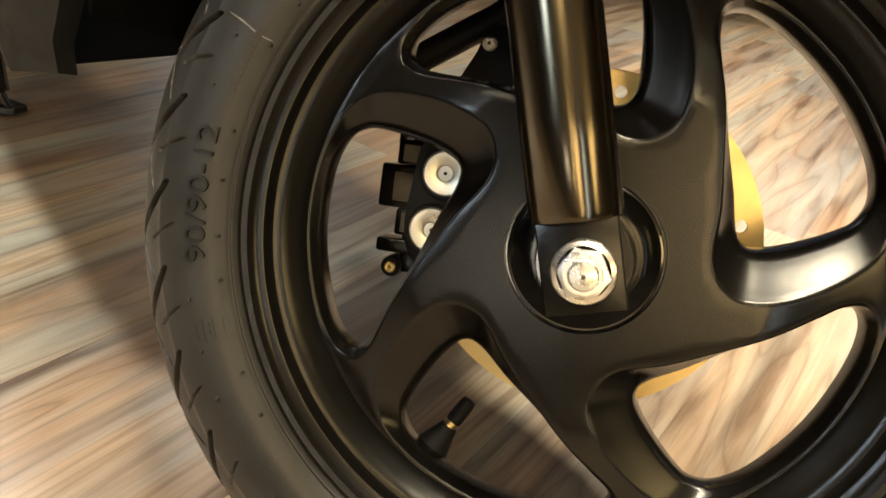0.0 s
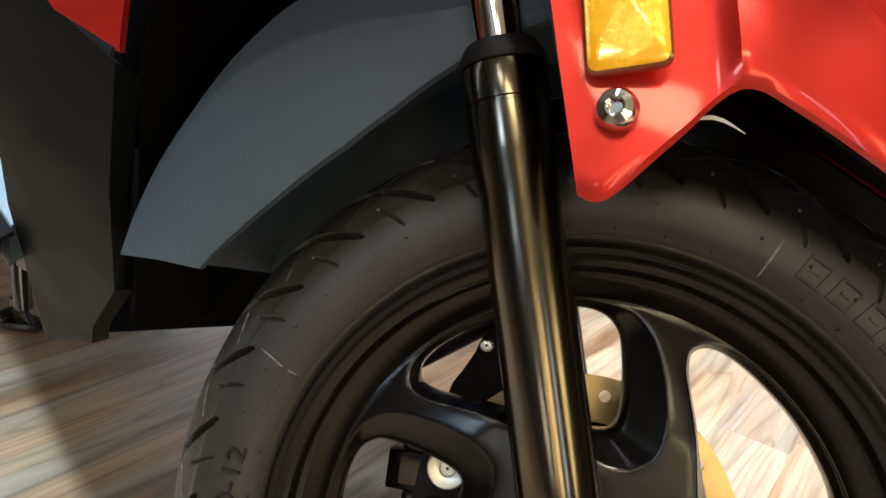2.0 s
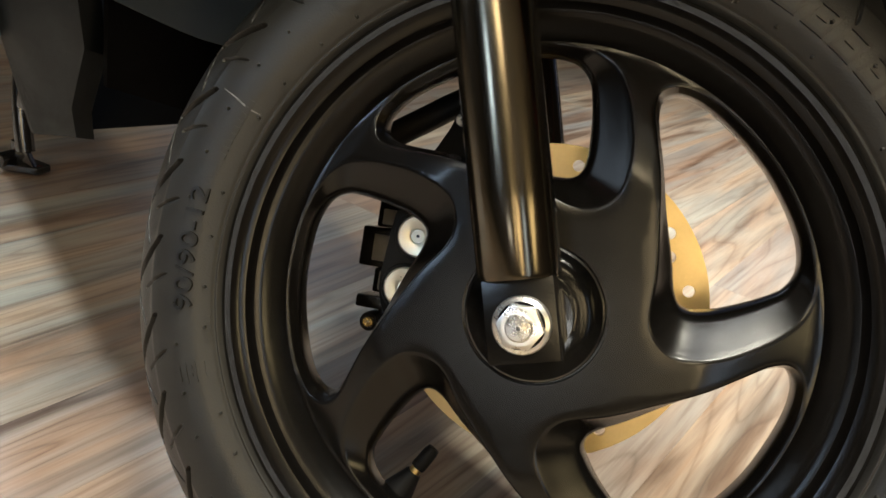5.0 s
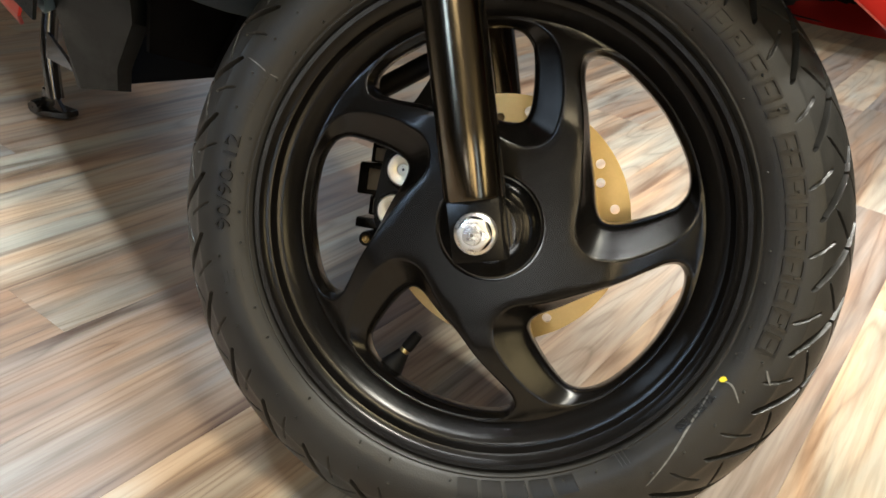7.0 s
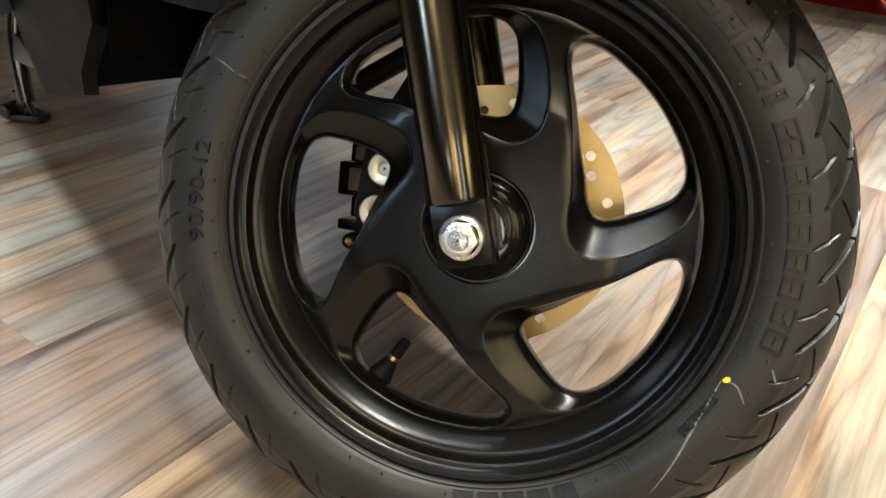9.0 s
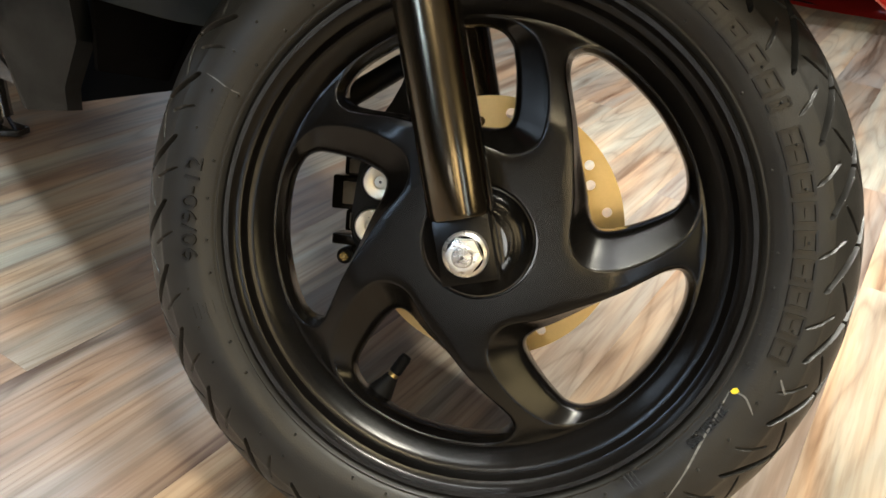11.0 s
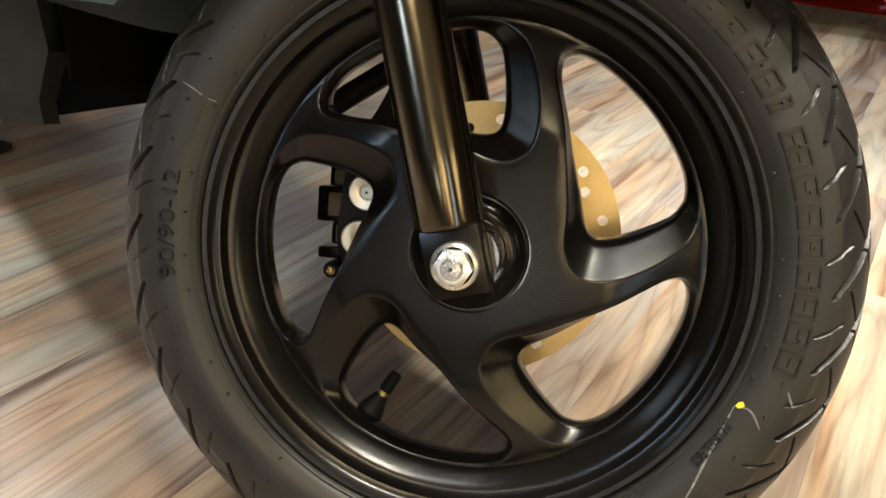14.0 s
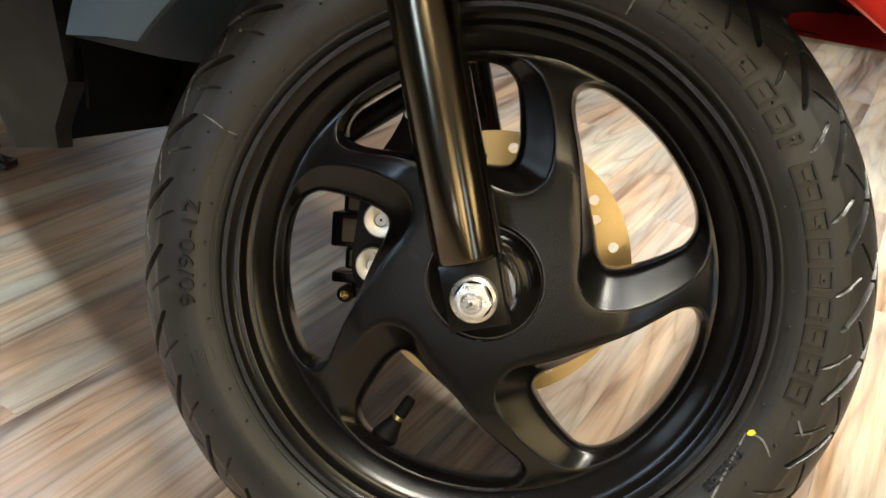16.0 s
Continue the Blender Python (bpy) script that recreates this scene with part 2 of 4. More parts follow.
def lathe(bm, profile, origin=(0, 0, 0), axis=(0, 1, 0), n=64, cap=False):
    """Turns a profile of (radius, distance along the axis)."""
    u, v, w = frame_axes(axis)
    o = Vector(origin)
    rings = [[o + w * d + (u * math.cos(2 * math.pi * i / n) + v * math.sin(2 * math.pi * i / n)) * r for i in range(n)] for r, d in profile]
    loft(bm, rings, True, cap)
    return bm


def box(bm, centre, size, rot=None, bevel=0.0):
    m = Matrix.Translation(centre) @ (rot.to_4x4() if rot else Matrix())
    r = bmesh.ops.create_cube(bm, size=1.0, matrix=m @ Matrix.Diagonal((*size, 1)))
    if bevel:
        es = list({e for v in r["verts"] for e in v.link_edges})
        bmesh.ops.bevel(bm, geom=es, offset=bevel, segments=2, affect="EDGES", profile=0.6)
    return bm


def prism(bm, outline, depth, bevel=0.0):
    """A flat outline of 3D points given the thickness depth (a vector)."""
    d = Vector(depth)
    a = [bm.verts.new(p) for p in outline]
    b = [bm.verts.new(Vector(p) + d) for p in outline]
    fs = [bm.faces.new(a), bm.faces.new(b)]
    n = len(a)
    for i in range(n):
        bm.faces.new((a[i], a[(i + 1) % n], b[(i + 1) % n], b[i]))
    if bevel:
        bmesh.ops.bevel(bm, geom=list({e for f in fs for e in f.edges}), offset=bevel, segments=2, affect="EDGES", profile=0.6)
    return bm


def spline(points, per=4, closed=True):
    """Catmull-Rom through the points."""
    pts = [Vector(p) for p in points]
    n = len(pts)
    out = []
    for i in range(n if closed else n - 1):
        p0, p1, p2, p3 = (pts[(i + k - 1) % n] if closed else pts[min(max(i + k - 1, 0), n - 1)] for k in range(4))
        for s in range(per):
            t = s / per
            out.append(0.5 * ((2 * p1) + (p2 - p0) * t + (2 * p0 - 5 * p1 + 4 * p2 - p3) * t * t + (3 * p1 - p0 - 3 * p2 + p3) * t ** 3))
    if not closed:
        out.append(pts[-1])
    return out


def tube(bm, points, radius, n=12, cap=True):
    pts = [Vector(p) for p in points]
    rings = []
    ref = None
    for i, p in enumerate(pts):
        d = (pts[min(i + 1, len(pts) - 1)] - pts[max(i - 1, 0)]).normalized()
        u = d.orthogonal().normalized() if ref is None else (ref - d * ref.dot(d)).normalized()
        ref = u
        v = d.cross(u)
        r = radius[i] if isinstance(radius, (list, tuple)) else radius
        rings.append([p + (u * math.cos(2 * math.pi * k / n) + v * math.sin(2 * math.pi * k / n)) * r for k in range(n)])
    loft(bm, rings, True, cap)
    return bm


def shell(bm, rows, thick):
    """A skin through rows of points, given a thickness inward along its normals."""
    loft(bm, rows, closed=False)
    bmesh.ops.recalc_face_normals(bm, faces=bm.faces)
    geom = list(bm.faces)
    bmesh.ops.solidify(bm, geom=geom, thickness=thick)
    return bm


def polar(r, a, y):
    return Vector((r * math.cos(radians(a)), y, r * math.sin(radians(a))))

# ---- room ----
room_floor = bmesh.new()
box(room_floor, (0, 0, -0.056), (9, 9, 0.1))
floor = tagged(obj("floor", room_floor, material("subfloor", (0.10, 0.06, 0.04), 0.8), 0), "wood laminate showroom floor", "floor", kind="structure")
for name, c, s in (("wall_north", (0, 4.55, 1.4), (9.2, 0.1, 3.0)), ("wall_south", (0, -4.55, 1.4), (9.2, 0.1, 3.0)),
                   ("wall_east", (4.55, 0, 1.4), (0.1, 9.0, 3.0)), ("wall_west", (-4.55, 0, 1.4), (0.1, 9.0, 3.0))):
    tagged(obj(name, box(bmesh.new(), c, s), WALL, 0), "plain dark brown wall panel", "wall", kind="structure")
tagged(obj("ceiling", box(bmesh.new(), (0, 0, 2.96), (9.2, 9.2, 0.1)), CEIL, 0), "plain dark ceiling", "ceiling", kind="structure")

# ---- scooter: parts are laid out from the front axle: x ahead, y to its far side, z up in the plane of the wheel ----
LEAN = Matrix(((0.99134, -0.04604, 0.12301), (0.0, 0.93655, 0.35054), (-0.13135, -0.34751, 0.92843)))
AXLE = Vector((0, 0, 0.2214))
scooter = new("scooter")
scooter.matrix_world = LEAN.to_4x4()
scooter["origin"] = tuple(LEAN.transposed() @ AXLE)
tagged(scooter, "red scooter with black wheel leaning on its side stand", "scooter")

# rim, turned
RIM = [(0.1500, 0.028), (0.1445, 0.016), (0.1420, 0.007), (0.1385, 0.001), (0.1372, -0.003), (0.1378, -0.008), (0.1395, -0.0145), (0.1408, -0.0172), (0.1435, -0.0200), (0.1462, -0.0232), (0.1488, -0.0256),
       (0.1506, -0.0270), (0.1532, -0.0277), (0.1547, -0.0298), (0.1560, -0.0332), (0.1587, -0.0343), (0.1603, -0.0358), (0.1622, -0.0384), (0.1650, -0.0390),
       (0.1672, -0.0375), (0.1680, -0.0340), (0.1670, -0.0300), (0.1560, -0.0250), (0.1530, 0.0), (0.1560, 0.0270), (0.1670, 0.0300), (0.1680, 0.0350),
       (0.1650, 0.0385), (0.1600, 0.0365), (0.1500, 0.028)]
front_wheel = part("front_wheel", lathe(bmesh.new(), RIM, n=192), WHEEL_PAINT, scooter, "satin black cast alloy rim", smooth=35)

# spokes: five openings, outline at the back and at the front face
BACK = [(0.1340, 5.0), (0.135, -3.5), (0.135, -17.5), (0.135, -31.5), (0.1325, -39.5), (0.125, -44), (0.115, -46), (0.100, -48), (0.085, -49.5),
        (0.0745, -48.5), (0.071, -42.0), (0.0740, -28.5), (0.0835, -12.0), (0.097, -1.6), (0.110, 5.4), (0.120, 8.6), (0.128, 9.0)]
FACE = [(0.1360, 6.0), (0.138, -3.5), (0.1385, -17.5), (0.138, -31.5), (0.1365, -43.0), (0.131, -49.5), (0.121, -54.0), (0.105, -59.0), (0.088, -63.8),
        (0.0700, -66.0), (0.0575, -55.0), (0.0635, -32.0), (0.0755, -14.4), (0.092, -2.2), (0.107, 5.8), (0.118, 9.8), (0.1285, 10.4)]
bm = bmesh.new()
edges = []


def circle(r, y, n):
    vs = [bm.verts.new(polar(r, 360 * i / n, y)) for i in range(n)]
    return [bm.edges.new((vs[i], vs[(i + 1) % n])) for i in range(n)]


FACE_Y = -0.031
edges += circle(0.1398, FACE_Y, 180) + circle(0.0372, FACE_Y, 72)
loops = []
for k in range(5):
    back = spline([polar(r, a + 72 * k, 0) for r, a in BACK], 4)
    face = spline([polar(r, a + 72 * k, 0) for r, a in FACE], 4)
    rings = []
    # across: share of the way from face to back, and depth
    for s, y in ((-0.20, FACE_Y), (-0.10, FACE_Y + 0.0003), (0.0, FACE_Y + 0.0012), (0.06, FACE_Y + 0.0021), (0.13, FACE_Y + 0.0033), (0.30, FACE_Y + 0.0060), (0.52, FACE_Y + 0.0094), (0.74, FACE_Y + 0.0128), (0.88, FACE_Y + 0.0152), (0.96, FACE_Y + 0.0200), (1.0, -0.003), (0.90, 0.004)):
        ring = []
        for f, b in zip(face, back):
            d = (b - f)
            if s < 0:
                c = d.normalized() if d.length > 1e-5 else Vector((0, 0, 1))
                p = f + c * (0.0156 * s + 0.0005)
            else:
                p = f.lerp(b, s)
            ring.append(Vector((p.x, y, p.z)))
        rings.append(ring)
    vs = loft(bm, rings)
    n = len(vs[0])
    for i in range(n):
        e = bm.edges.get((vs[0][i], vs[0][(i + 1) % n]))
        edges.append(e)
made = bmesh.ops.triangle_fill(bm, use_beauty=True, use_dissolve=False, edges=edges)["geom"]
flat = {f for f in made if isinstance(f, bmesh.types.BMFace)}
inner = [e for e in {e for f in flat for e in f.edges} if all(f in flat for f in e.link_faces)]
bmesh.ops.subdivide_edges(bm, edges=inner, cuts=3, use_grid_fill=True)
bmesh.ops.triangulate(bm, faces=[f for f in bm.faces if len(f.verts) > 4])
for v in bm.verts:
    if v.co.y < 0:
        t = min(max((math.hypot(v.co.x, v.co.z) - 0.084) / 0.054, 0.0), 1.0)
        v.co.y *= 1 - 0.50 * t ** 1.25
spider = part("spoke_casting", bm, WHEEL_PAINT, front_wheel, "five broad satin black cast spokes", smooth=50)
bm = bmesh.new()
lathe(bm, [(0.0374, -0.0306), (0.0371, -0.0270), (0.0360, -0.0270), (0.0358, -0.0302), (0.0352, -0.0314), (0.0343, -0.0318), (0.0334, -0.0312), (0.0322, -0.0290), (0.0290, -0.0264), (0.0256, -0.0248), (0.0212, -0.0243), (0.0205, -0.0262), (0.0205, -0.058), (0.006, -0.058)], n=96)
lathe(bm, [(0.070, 0.02), (0.05, 0.03), (0.03, 0.044), (0.006, 0.044)], n=64)
part("hub", bm, GLOSS_BLACK, front_wheel, "black recessed hub cap", smooth=30)

# tyre: the tread is cut with slanting grooves
PROF = spline([(0.1655, 0, -0.0335), (0.1685, 0, -0.0375), (0.1700, 0, -0.0392), (0.1712, 0, -0.0388), (0.1735, 0, -0.0408), (0.1800, 0, -0.0442), (0.1880, 0, -0.0455), (0.1950, 0, -0.0452),
               (0.2010, 0, -0.0440), (0.2055, 0, -0.0424), (0.2068, 0, -0.0416), (0.2090, 0, -0.0396), (0.2170, 0, -0.0335), (0.2240, 0, -0.0255), (0.2295, 0, -0.0150), (0.2325, 0, -0.0060), (0.2335, 0, 0.0)], 6, closed=False)
half = [(p.x, p.z) for p in PROF]
run = [0.0]
for (r0, y0), (r1, y1) in zip(half, half[1:]):
    run.append(run[-1] + math.hypot(r1 - r0, y1 - y0))
TREAD = run[-1] - 0.064
fine = [q for q in run if q < TREAD] + list(np.linspace(TREAD, run[-1], 76))
half = [(float(np.interp(q, run, [h[0] for h in half])), float(np.interp(q, run, [h[1] for h in half]))) for q in fine]
prof = half + [(r, -y) for r, y in half[-2::-1]]
NA = 2400
arc = [0.0]
for (r0, y0), (r1, y1) in zip(prof, prof[1:]):
    arc.append(arc[-1] + math.hypot(r1 - r0, y1 - y0))
mid = arc[len(half) - 1]
PR = np.array(prof)
V = np.abs(np.array(arc) - mid)
SIDE = np.sign(np.array(arc) - mid)
tang = np.gradient(PR, axis=0)
nrm = np.stack([-tang[:, 1], tang[:, 0]], 1)
nrm /= np.linalg.norm(nrm, axis=1)[:, None]
nrm *= np.sign((nrm * (PR - np.array([0.19, 0.0]))).sum(1))[:, None]
ANG = np.arange(NA) * 2 * math.pi / NA
PITCHES = 30
S = (ANG / (2 * math.pi) * PITCHES)[:, None]


def cut(v0, v1, s0, s1, width, depth, narrow=0.5, bow=1.0):
    """One groove for each pitch, from v0 (by the side wall) to v1 (by the crown), round at its outer end."""
    t = np.clip((v0 - V) / (v0 - v1), 0, 1)[None, :]
    line = s0 + (s1 - s0) * t ** bow + np.where(SIDE > 0, 0.5, 0.0)[None, :]
    d = np.abs((S - line + 0.5) % 1.0 - 0.5) * 2 * math.pi * 0.222 / PITCHES
    w = width * (1 - narrow * t) * np.sqrt(np.clip((v0 - V) / 0.0035, 0, 1))[None, :] + 1e-9
    inside = ((V <= v0) & (V >= v1))[None, :]
    return np.where(inside, depth * np.clip((w - d) / np.maximum(0.32 * w, 0.0007), 0, 1), 0)


dep = np.maximum.reduce([cut(0.0560, 0.012, 0.92, 1.95, 0.0031, 0.0070, -0.60), cut(0.0620, 0.043, 0.38, 0.62, 0.0013, 0.0014, 0.0), cut(0.0430, 0.012, 1.07, 0.06, 0.0015, 0.0048, 0.0)])
rad = PR[None, :, 0] - dep * nrm[None, :, 0]
yy = PR[None, :, 1] - dep * nrm[None, :, 1]
verts = np.stack([rad * np.cos(ANG)[:, None], yy, rad * np.sin(ANG)[:, None]], 2).reshape(-1, 3)
NPf = len(prof)
ii, jj = np.meshgrid(np.arange(NA), np.arange(NPf - 1), indexing="ij")
i2 = (ii + 1) % NA
faces = np.stack([ii * NPf + jj, ii * NPf + jj + 1, i2 * NPf + jj + 1, i2 * NPf + jj], -1).reshape(-1, 4)
me = bpy.data.meshes.new("tyre")
me.from_pydata(verts.tolist(), [], faces.tolist())
me.materials.append(RUBBER)
me.polygons.foreach_set("use_smooth", [True] * len(me.polygons))
me.set_sharp_from_angle(angle=radians(38))
tyre = new("tyre", me)
tyre.parent = front_wheel
tagged(tyre, "black ribbed rubber tyre with slanting tread grooves")


def wall_point(r, a, up=0.0):
    """On the near side wall at radius r."""
    k = np.interp(r, [p[0] for p in half], range(len(half)))
    i = min(int(k), len(half) - 2)
    y = half[i][1] + (half[i + 1][1] - half[i][1]) * (k - i)
    return polar(r, a, y - up)

# brake disc with drilled holes
bm = bmesh.new()
edges = circle(0.0940, 0.0460, 128) + circle(0.0560, 0.0460, 64)
for a0 in (26.5, 98.5, 170.5, 242.5, 314.5):
    for r, a in ((0.0826, 0), (0.0764, 15.6), (0.0822, 24.8), (0.068, 38), (0.0826, 48)):
        c = polar(r, a0 + a, 0.0460)
        vs = [bm.verts.new(c + Vector((math.cos(t), 0, math.sin(t))) * 0.0036) for t in (2 * math.pi * i / 16 for i in range(16))]
        edges += [bm.edges.new((vs[i], vs[(i + 1) % 16])) for i in range(16)]
bmesh.ops.triangle_fill(bm, use_beauty=True, edges=edges)
r = bmesh.ops.extrude_face_region(bm, geom=list(bm.faces))
bmesh.ops.translate(bm, verts=[v for v in r["geom"] if isinstance(v, bmesh.types.BMVert)], vec=(0, 0.004, 0))
part("brake_disc", bm, DISC_STEEL, front_wheel, "drilled steel brake disc", smooth=30)

# valve
bm = bmesh.new()
vb, vt = Vector((-0.036, 0.012, -0.134)), Vector((-0.0265, 0.0165, -0.104))
vd = (vt - vb).normalized()
lathe(bm, [(0.0005, -0.002), (0.0095, -0.002), (0.0100, 0.0), (0.0090, 0.003), (0.0060, 0.012), (0.0048, 0.016), (0.0005, 0.016)], vb, vd, 24)
valve = part("valve", bm, BLACK_PLASTIC, front_wheel, "black rubber tyre valve")
bm = bmesh.new()
lathe(bm, [(0.0005, 0.0158), (0.0034, 0.016), (0.0034, 0.0195), (0.0005, 0.0197)], vb, vd, 20)
part("valve_stem", bm, BRASS, front_wheel, "brass valve stem")
bm = bmesh.new()
lathe(bm, [(0.0005, 0.0192), (0.0042, 0.0192), (0.0046, 0.021), (0.0043, 0.031), (0.0036, 0.034), (0.0005, 0.0345)], vb, vd, 20)
part("valve_cap", bm, BLACK_PLASTIC, front_wheel, "black plastic valve cap")

# fork leg on the near side, and its twin behind
FORK = Vector((-0.463, 0.0, 0.8864))


def fork_leg(y, side):
    o = Vector((-0.0010, y, 0.0))
    bm = bmesh.new()
    lathe(bm, [(0.001, 0.0185), (0.0168, 0.0185), (0.0186, 0.0194), (0.0193, 0.0218), (0.0193, 0.06), (0.0191, 0.17), (0.0191, 0.186), (0.0196, 0.196), (0.0206, 0.206), (0.0209, 0.212), (0.0209, 0.2300), (0.0200, 0.2305), (0.0200, 0.2320),
               (0.0209, 0.2325), (0.0209, 0.246), (0.0200, 0.2505), (0.0158, 0.251), (0.0150, 0.246)], o, FORK, 48)
    leg = part("fork_leg", bm, FORK_BLACK, scooter, "gloss black telescopic fork leg", smooth=35)
    part("stanchion", lathe(bmesh.new(), [(0.0135, 0.246), (0.0135, 0.362), (0.001, 0.362)], o, FORK, 48), CHROME, leg, "chrome fork tube")
    part("dust_seal", lathe(bmesh.new(), [(0.0138, 0.262), (0.0172, 0.2615), (0.0196, 0.2575), (0.0212, 0.2540), (0.0212, 0.2508), (0.0138, 0.2506)], o, FORK, 48), BLACK_PLASTIC, leg, "black rubber dust seal")
    bm = bmesh.new()
    w = FORK
    u = Vector((w.z, 0, -w.x))
    outline = [o + u * a + w * b for a, b in ((-0.0166, 0.0200), (0.0166, 0.0200), (0.0166, -0.0185), (-0.0166, -0.0185))]
    prism(bm, [p + Vector((0, 0.0120 * side, 0)) for p in outline], (0, -0.026 * side, 0), 0.0030)
    part("axle_lug", bm, WHEEL_PAINT, leg, "black axle lug")
    return leg


near_leg = fork_leg(-0.073, -1)
far_leg = fork_leg(0.088, 1)

# axle nut
bm = bmesh.new()
ys = -0.0895
lathe(bm, [(0.001, 0.006), (0.0126, 0.006), (0.0128, 0.0), (0.0130, -0.0012), (0.0124, -0.0024), (0.0105, -0.0034)], (0, ys, 0), (0, 1, 0), 48)
u = [polar(0.0107, 60 * i + 12, ys - 0.0026) for i in range(6)]
prism(bm, u, (0, -0.0075, 0), 0.0009)
lathe(bm, [(0.0078, -0.010), (0.0078, -0.0106), (0.0062, -0.0106), (0.0060, -0.0125), (0.0052, -0.0140), (0.001, -0.0143)], (0, ys, 0), (0, 1, 0), 32)
part("axle_nut", bm, ZINC, scooter, "bright zinc plated flanged axle nut", smooth=30)

# caliper behind the wheel
TILTED = Matrix.Rotation(radians(-13), 3, "Y")
CAL = Vector((-0.1030, 0.080, -0.018))


def cal_at(a, d, b):
    return CAL + TILTED @ Vector((a, d, b))


bm = bmesh.new()
for c, sz in (((0.004, 0.02, 0.0), (0.020, 0.05, 0.088)), ((-0.008, 0.0, 0.008), (0.026, 0.030, 0.026)), ((-0.004, -0.006, 0.0285), (0.016, 0.020, 0.014)), ((-0.002, -0.004, -0.013), (0.014, 0.024, 0.016)),
              ((-0.007, 0.0, -0.0285), (0.026, 0.024, 0.0085)), ((0.000, 0.0, -0.0385), (0.010, 0.016, 0.012)), ((-0.009, 0.006, 0.040), (0.010, 0.030, 0.016)), ((0.028, 0.022, 0.0), (0.044, 0.036, 0.080))):
    box(bm, cal_at(*c), sz, TILTED, 0.002)
caliper = part("brake_caliper", bm, WHEEL_PAINT, scooter, "black cast brake caliper")
# dull grey plates set on the black caliper blocks
for c, sz in (((-0.005, -0.0155, 0.008), (0.014, 0.002, 0.017)), ((-0.003, -0.0165, 0.0285), (0.010, 0.002, 0.010)), ((-0.001, -0.0165, -0.013), (0.008, 0.002, 0.012))):
    part("grey_plate", box(bmesh.new(), cal_at(*c), sz, TILTED, 0.0006), CAST, caliper, "dull grey flat plate on the caliper")
bm = bmesh.new()
prism(bm, spline([(-0.103, 0.0375, 0.022), (-0.092, 0.0375, 0.028), (-0.074, 0.0375, 0.026), (-0.064, 0.0375, 0.008), (-0.062, 0.0375, -0.022), (-0.067, 0.0375, -0.044), (-0.083, 0.0375, -0.048), (-0.096, 0.0375, -0.034), (-0.101, 0.0375, -0.006)], 3), (0, 0.0075, 0), 0.0015)
part("inner_housing", bm, BLACK_PLASTIC, caliper, "black inner housing round the pistons")
for c in (Vector((-0.0850, 0.0345, 0.0070)), Vector((-0.0815, 0.0345, -0.0255))):
    bm = bmesh.new()
    lathe(bm, [(0.001, 0.0012), (0.0042, 0.0012), (0.0044, 0.0006), (0.0052, 0.0), (0.0118, 0.0), (0.0128, 0.0012), (0.0128, 0.006)], c, (0, 1, 0), 40)
    part("piston", bm, CREAM, caliper, "cream metal caliper piston")
    part("piston_seal", lathe(bmesh.new(), [(0.0129, 0.0015), (0.0144, 0.0015), (0.0150, 0.0025), (0.0150, 0.006)], c, (0, 1, 0), 40), BLACK_PLASTIC, caliper)
part("slide_pin", lathe(bmesh.new(), [(0.0012, 0.0), (0.0030, 0.0), (0.0036, 0.001), (0.0036, 0.012)], (-0.1025, 0.066, -0.0605), (0, 1, 0), 20), BRASS, caliper, "small brass pin end")
part("pin_boss", lathe(bmesh.new(), [(0.0038, 0.002), (0.0058, 0.002), (0.0064, 0.004), (0.0064, 0.02)], (-0.1025, 0.066, -0.0605), (0, 1, 0), 20), BLACK_PLASTIC, caliper)
# caliper bracket on the far leg, with its bolt and the brake hose
bm = bmesh.new()
prism(bm, spline([(-0.104, 0.062, 0.046), (-0.0975, 0.062, 0.070), (-0.0955, 0.062, 0.088), (-0.090, 0.062, 0.0955), (-0.078, 0.062, 0.094), (-0.060, 0.062, 0.070), (-0.066, 0.062, 0.040), (-0.085, 0.062, 0.030)], 3), (0, 0.005, 0), 0.0008)
bracket = part("caliper_bracket", bm, BLACK_PLASTIC, scooter, "dark steel caliper bracket")
part("bolt", lathe(bmesh.new(), [(0.001, -0.004), (0.0030, -0.004), (0.0042, -0.003), (0.0042, 0.0)], (-0.0910, 0.062, 0.0835), (0, 1, 0), 20), ZINC, bracket, "bright bolt head")
bm = bmesh.new()
tube(bm, spline([(-0.150, 0.070, 0.040), (-0.128, 0.072, 0.064), (-0.108, 0.075, 0.086), (-0.088, 0.080, 0.110), (-0.070, 0.085, 0.150), (-0.07, 0.09, 0.2)], 5, False), 0.0085, 14)
part("brake_hose", bm, BLACK_PLASTIC, scooter, "thick black brake hose")

# front mudguard: red nose with a raised band along its upper edge
LOW = [(-0.060, -0.124, 0.1695), (-0.048, -0.125, 0.172), (-0.030, -0.125, 0.2035), (-0.014, -0.125, 0.2300), (0.011, -0.121, 0.2285), (0.053, -0.110, 0.2185), (0.100, -0.085, 0.210), (0.150, -0.045, 0.204), (0.196, 0.0, 0.200)]
TOP = [(-0.1442, -0.1190, 0.3310), (-0.1189, -0.1158, 0.3423), (-0.0895, -0.1117, 0.3449), (-0.0579, -0.1065, 0.3385), (-0.0261, -0.1013, 0.3271), (0.0178, -0.0912, 0.3076), (0.0700, -0.0700, 0.2810), (0.1320, -0.0360, 0.2460), (0.2000, 0.0000, 0.2140)]
low, top = spline(LOW, 5, False), spline(TOP, 5, False)
rows = []
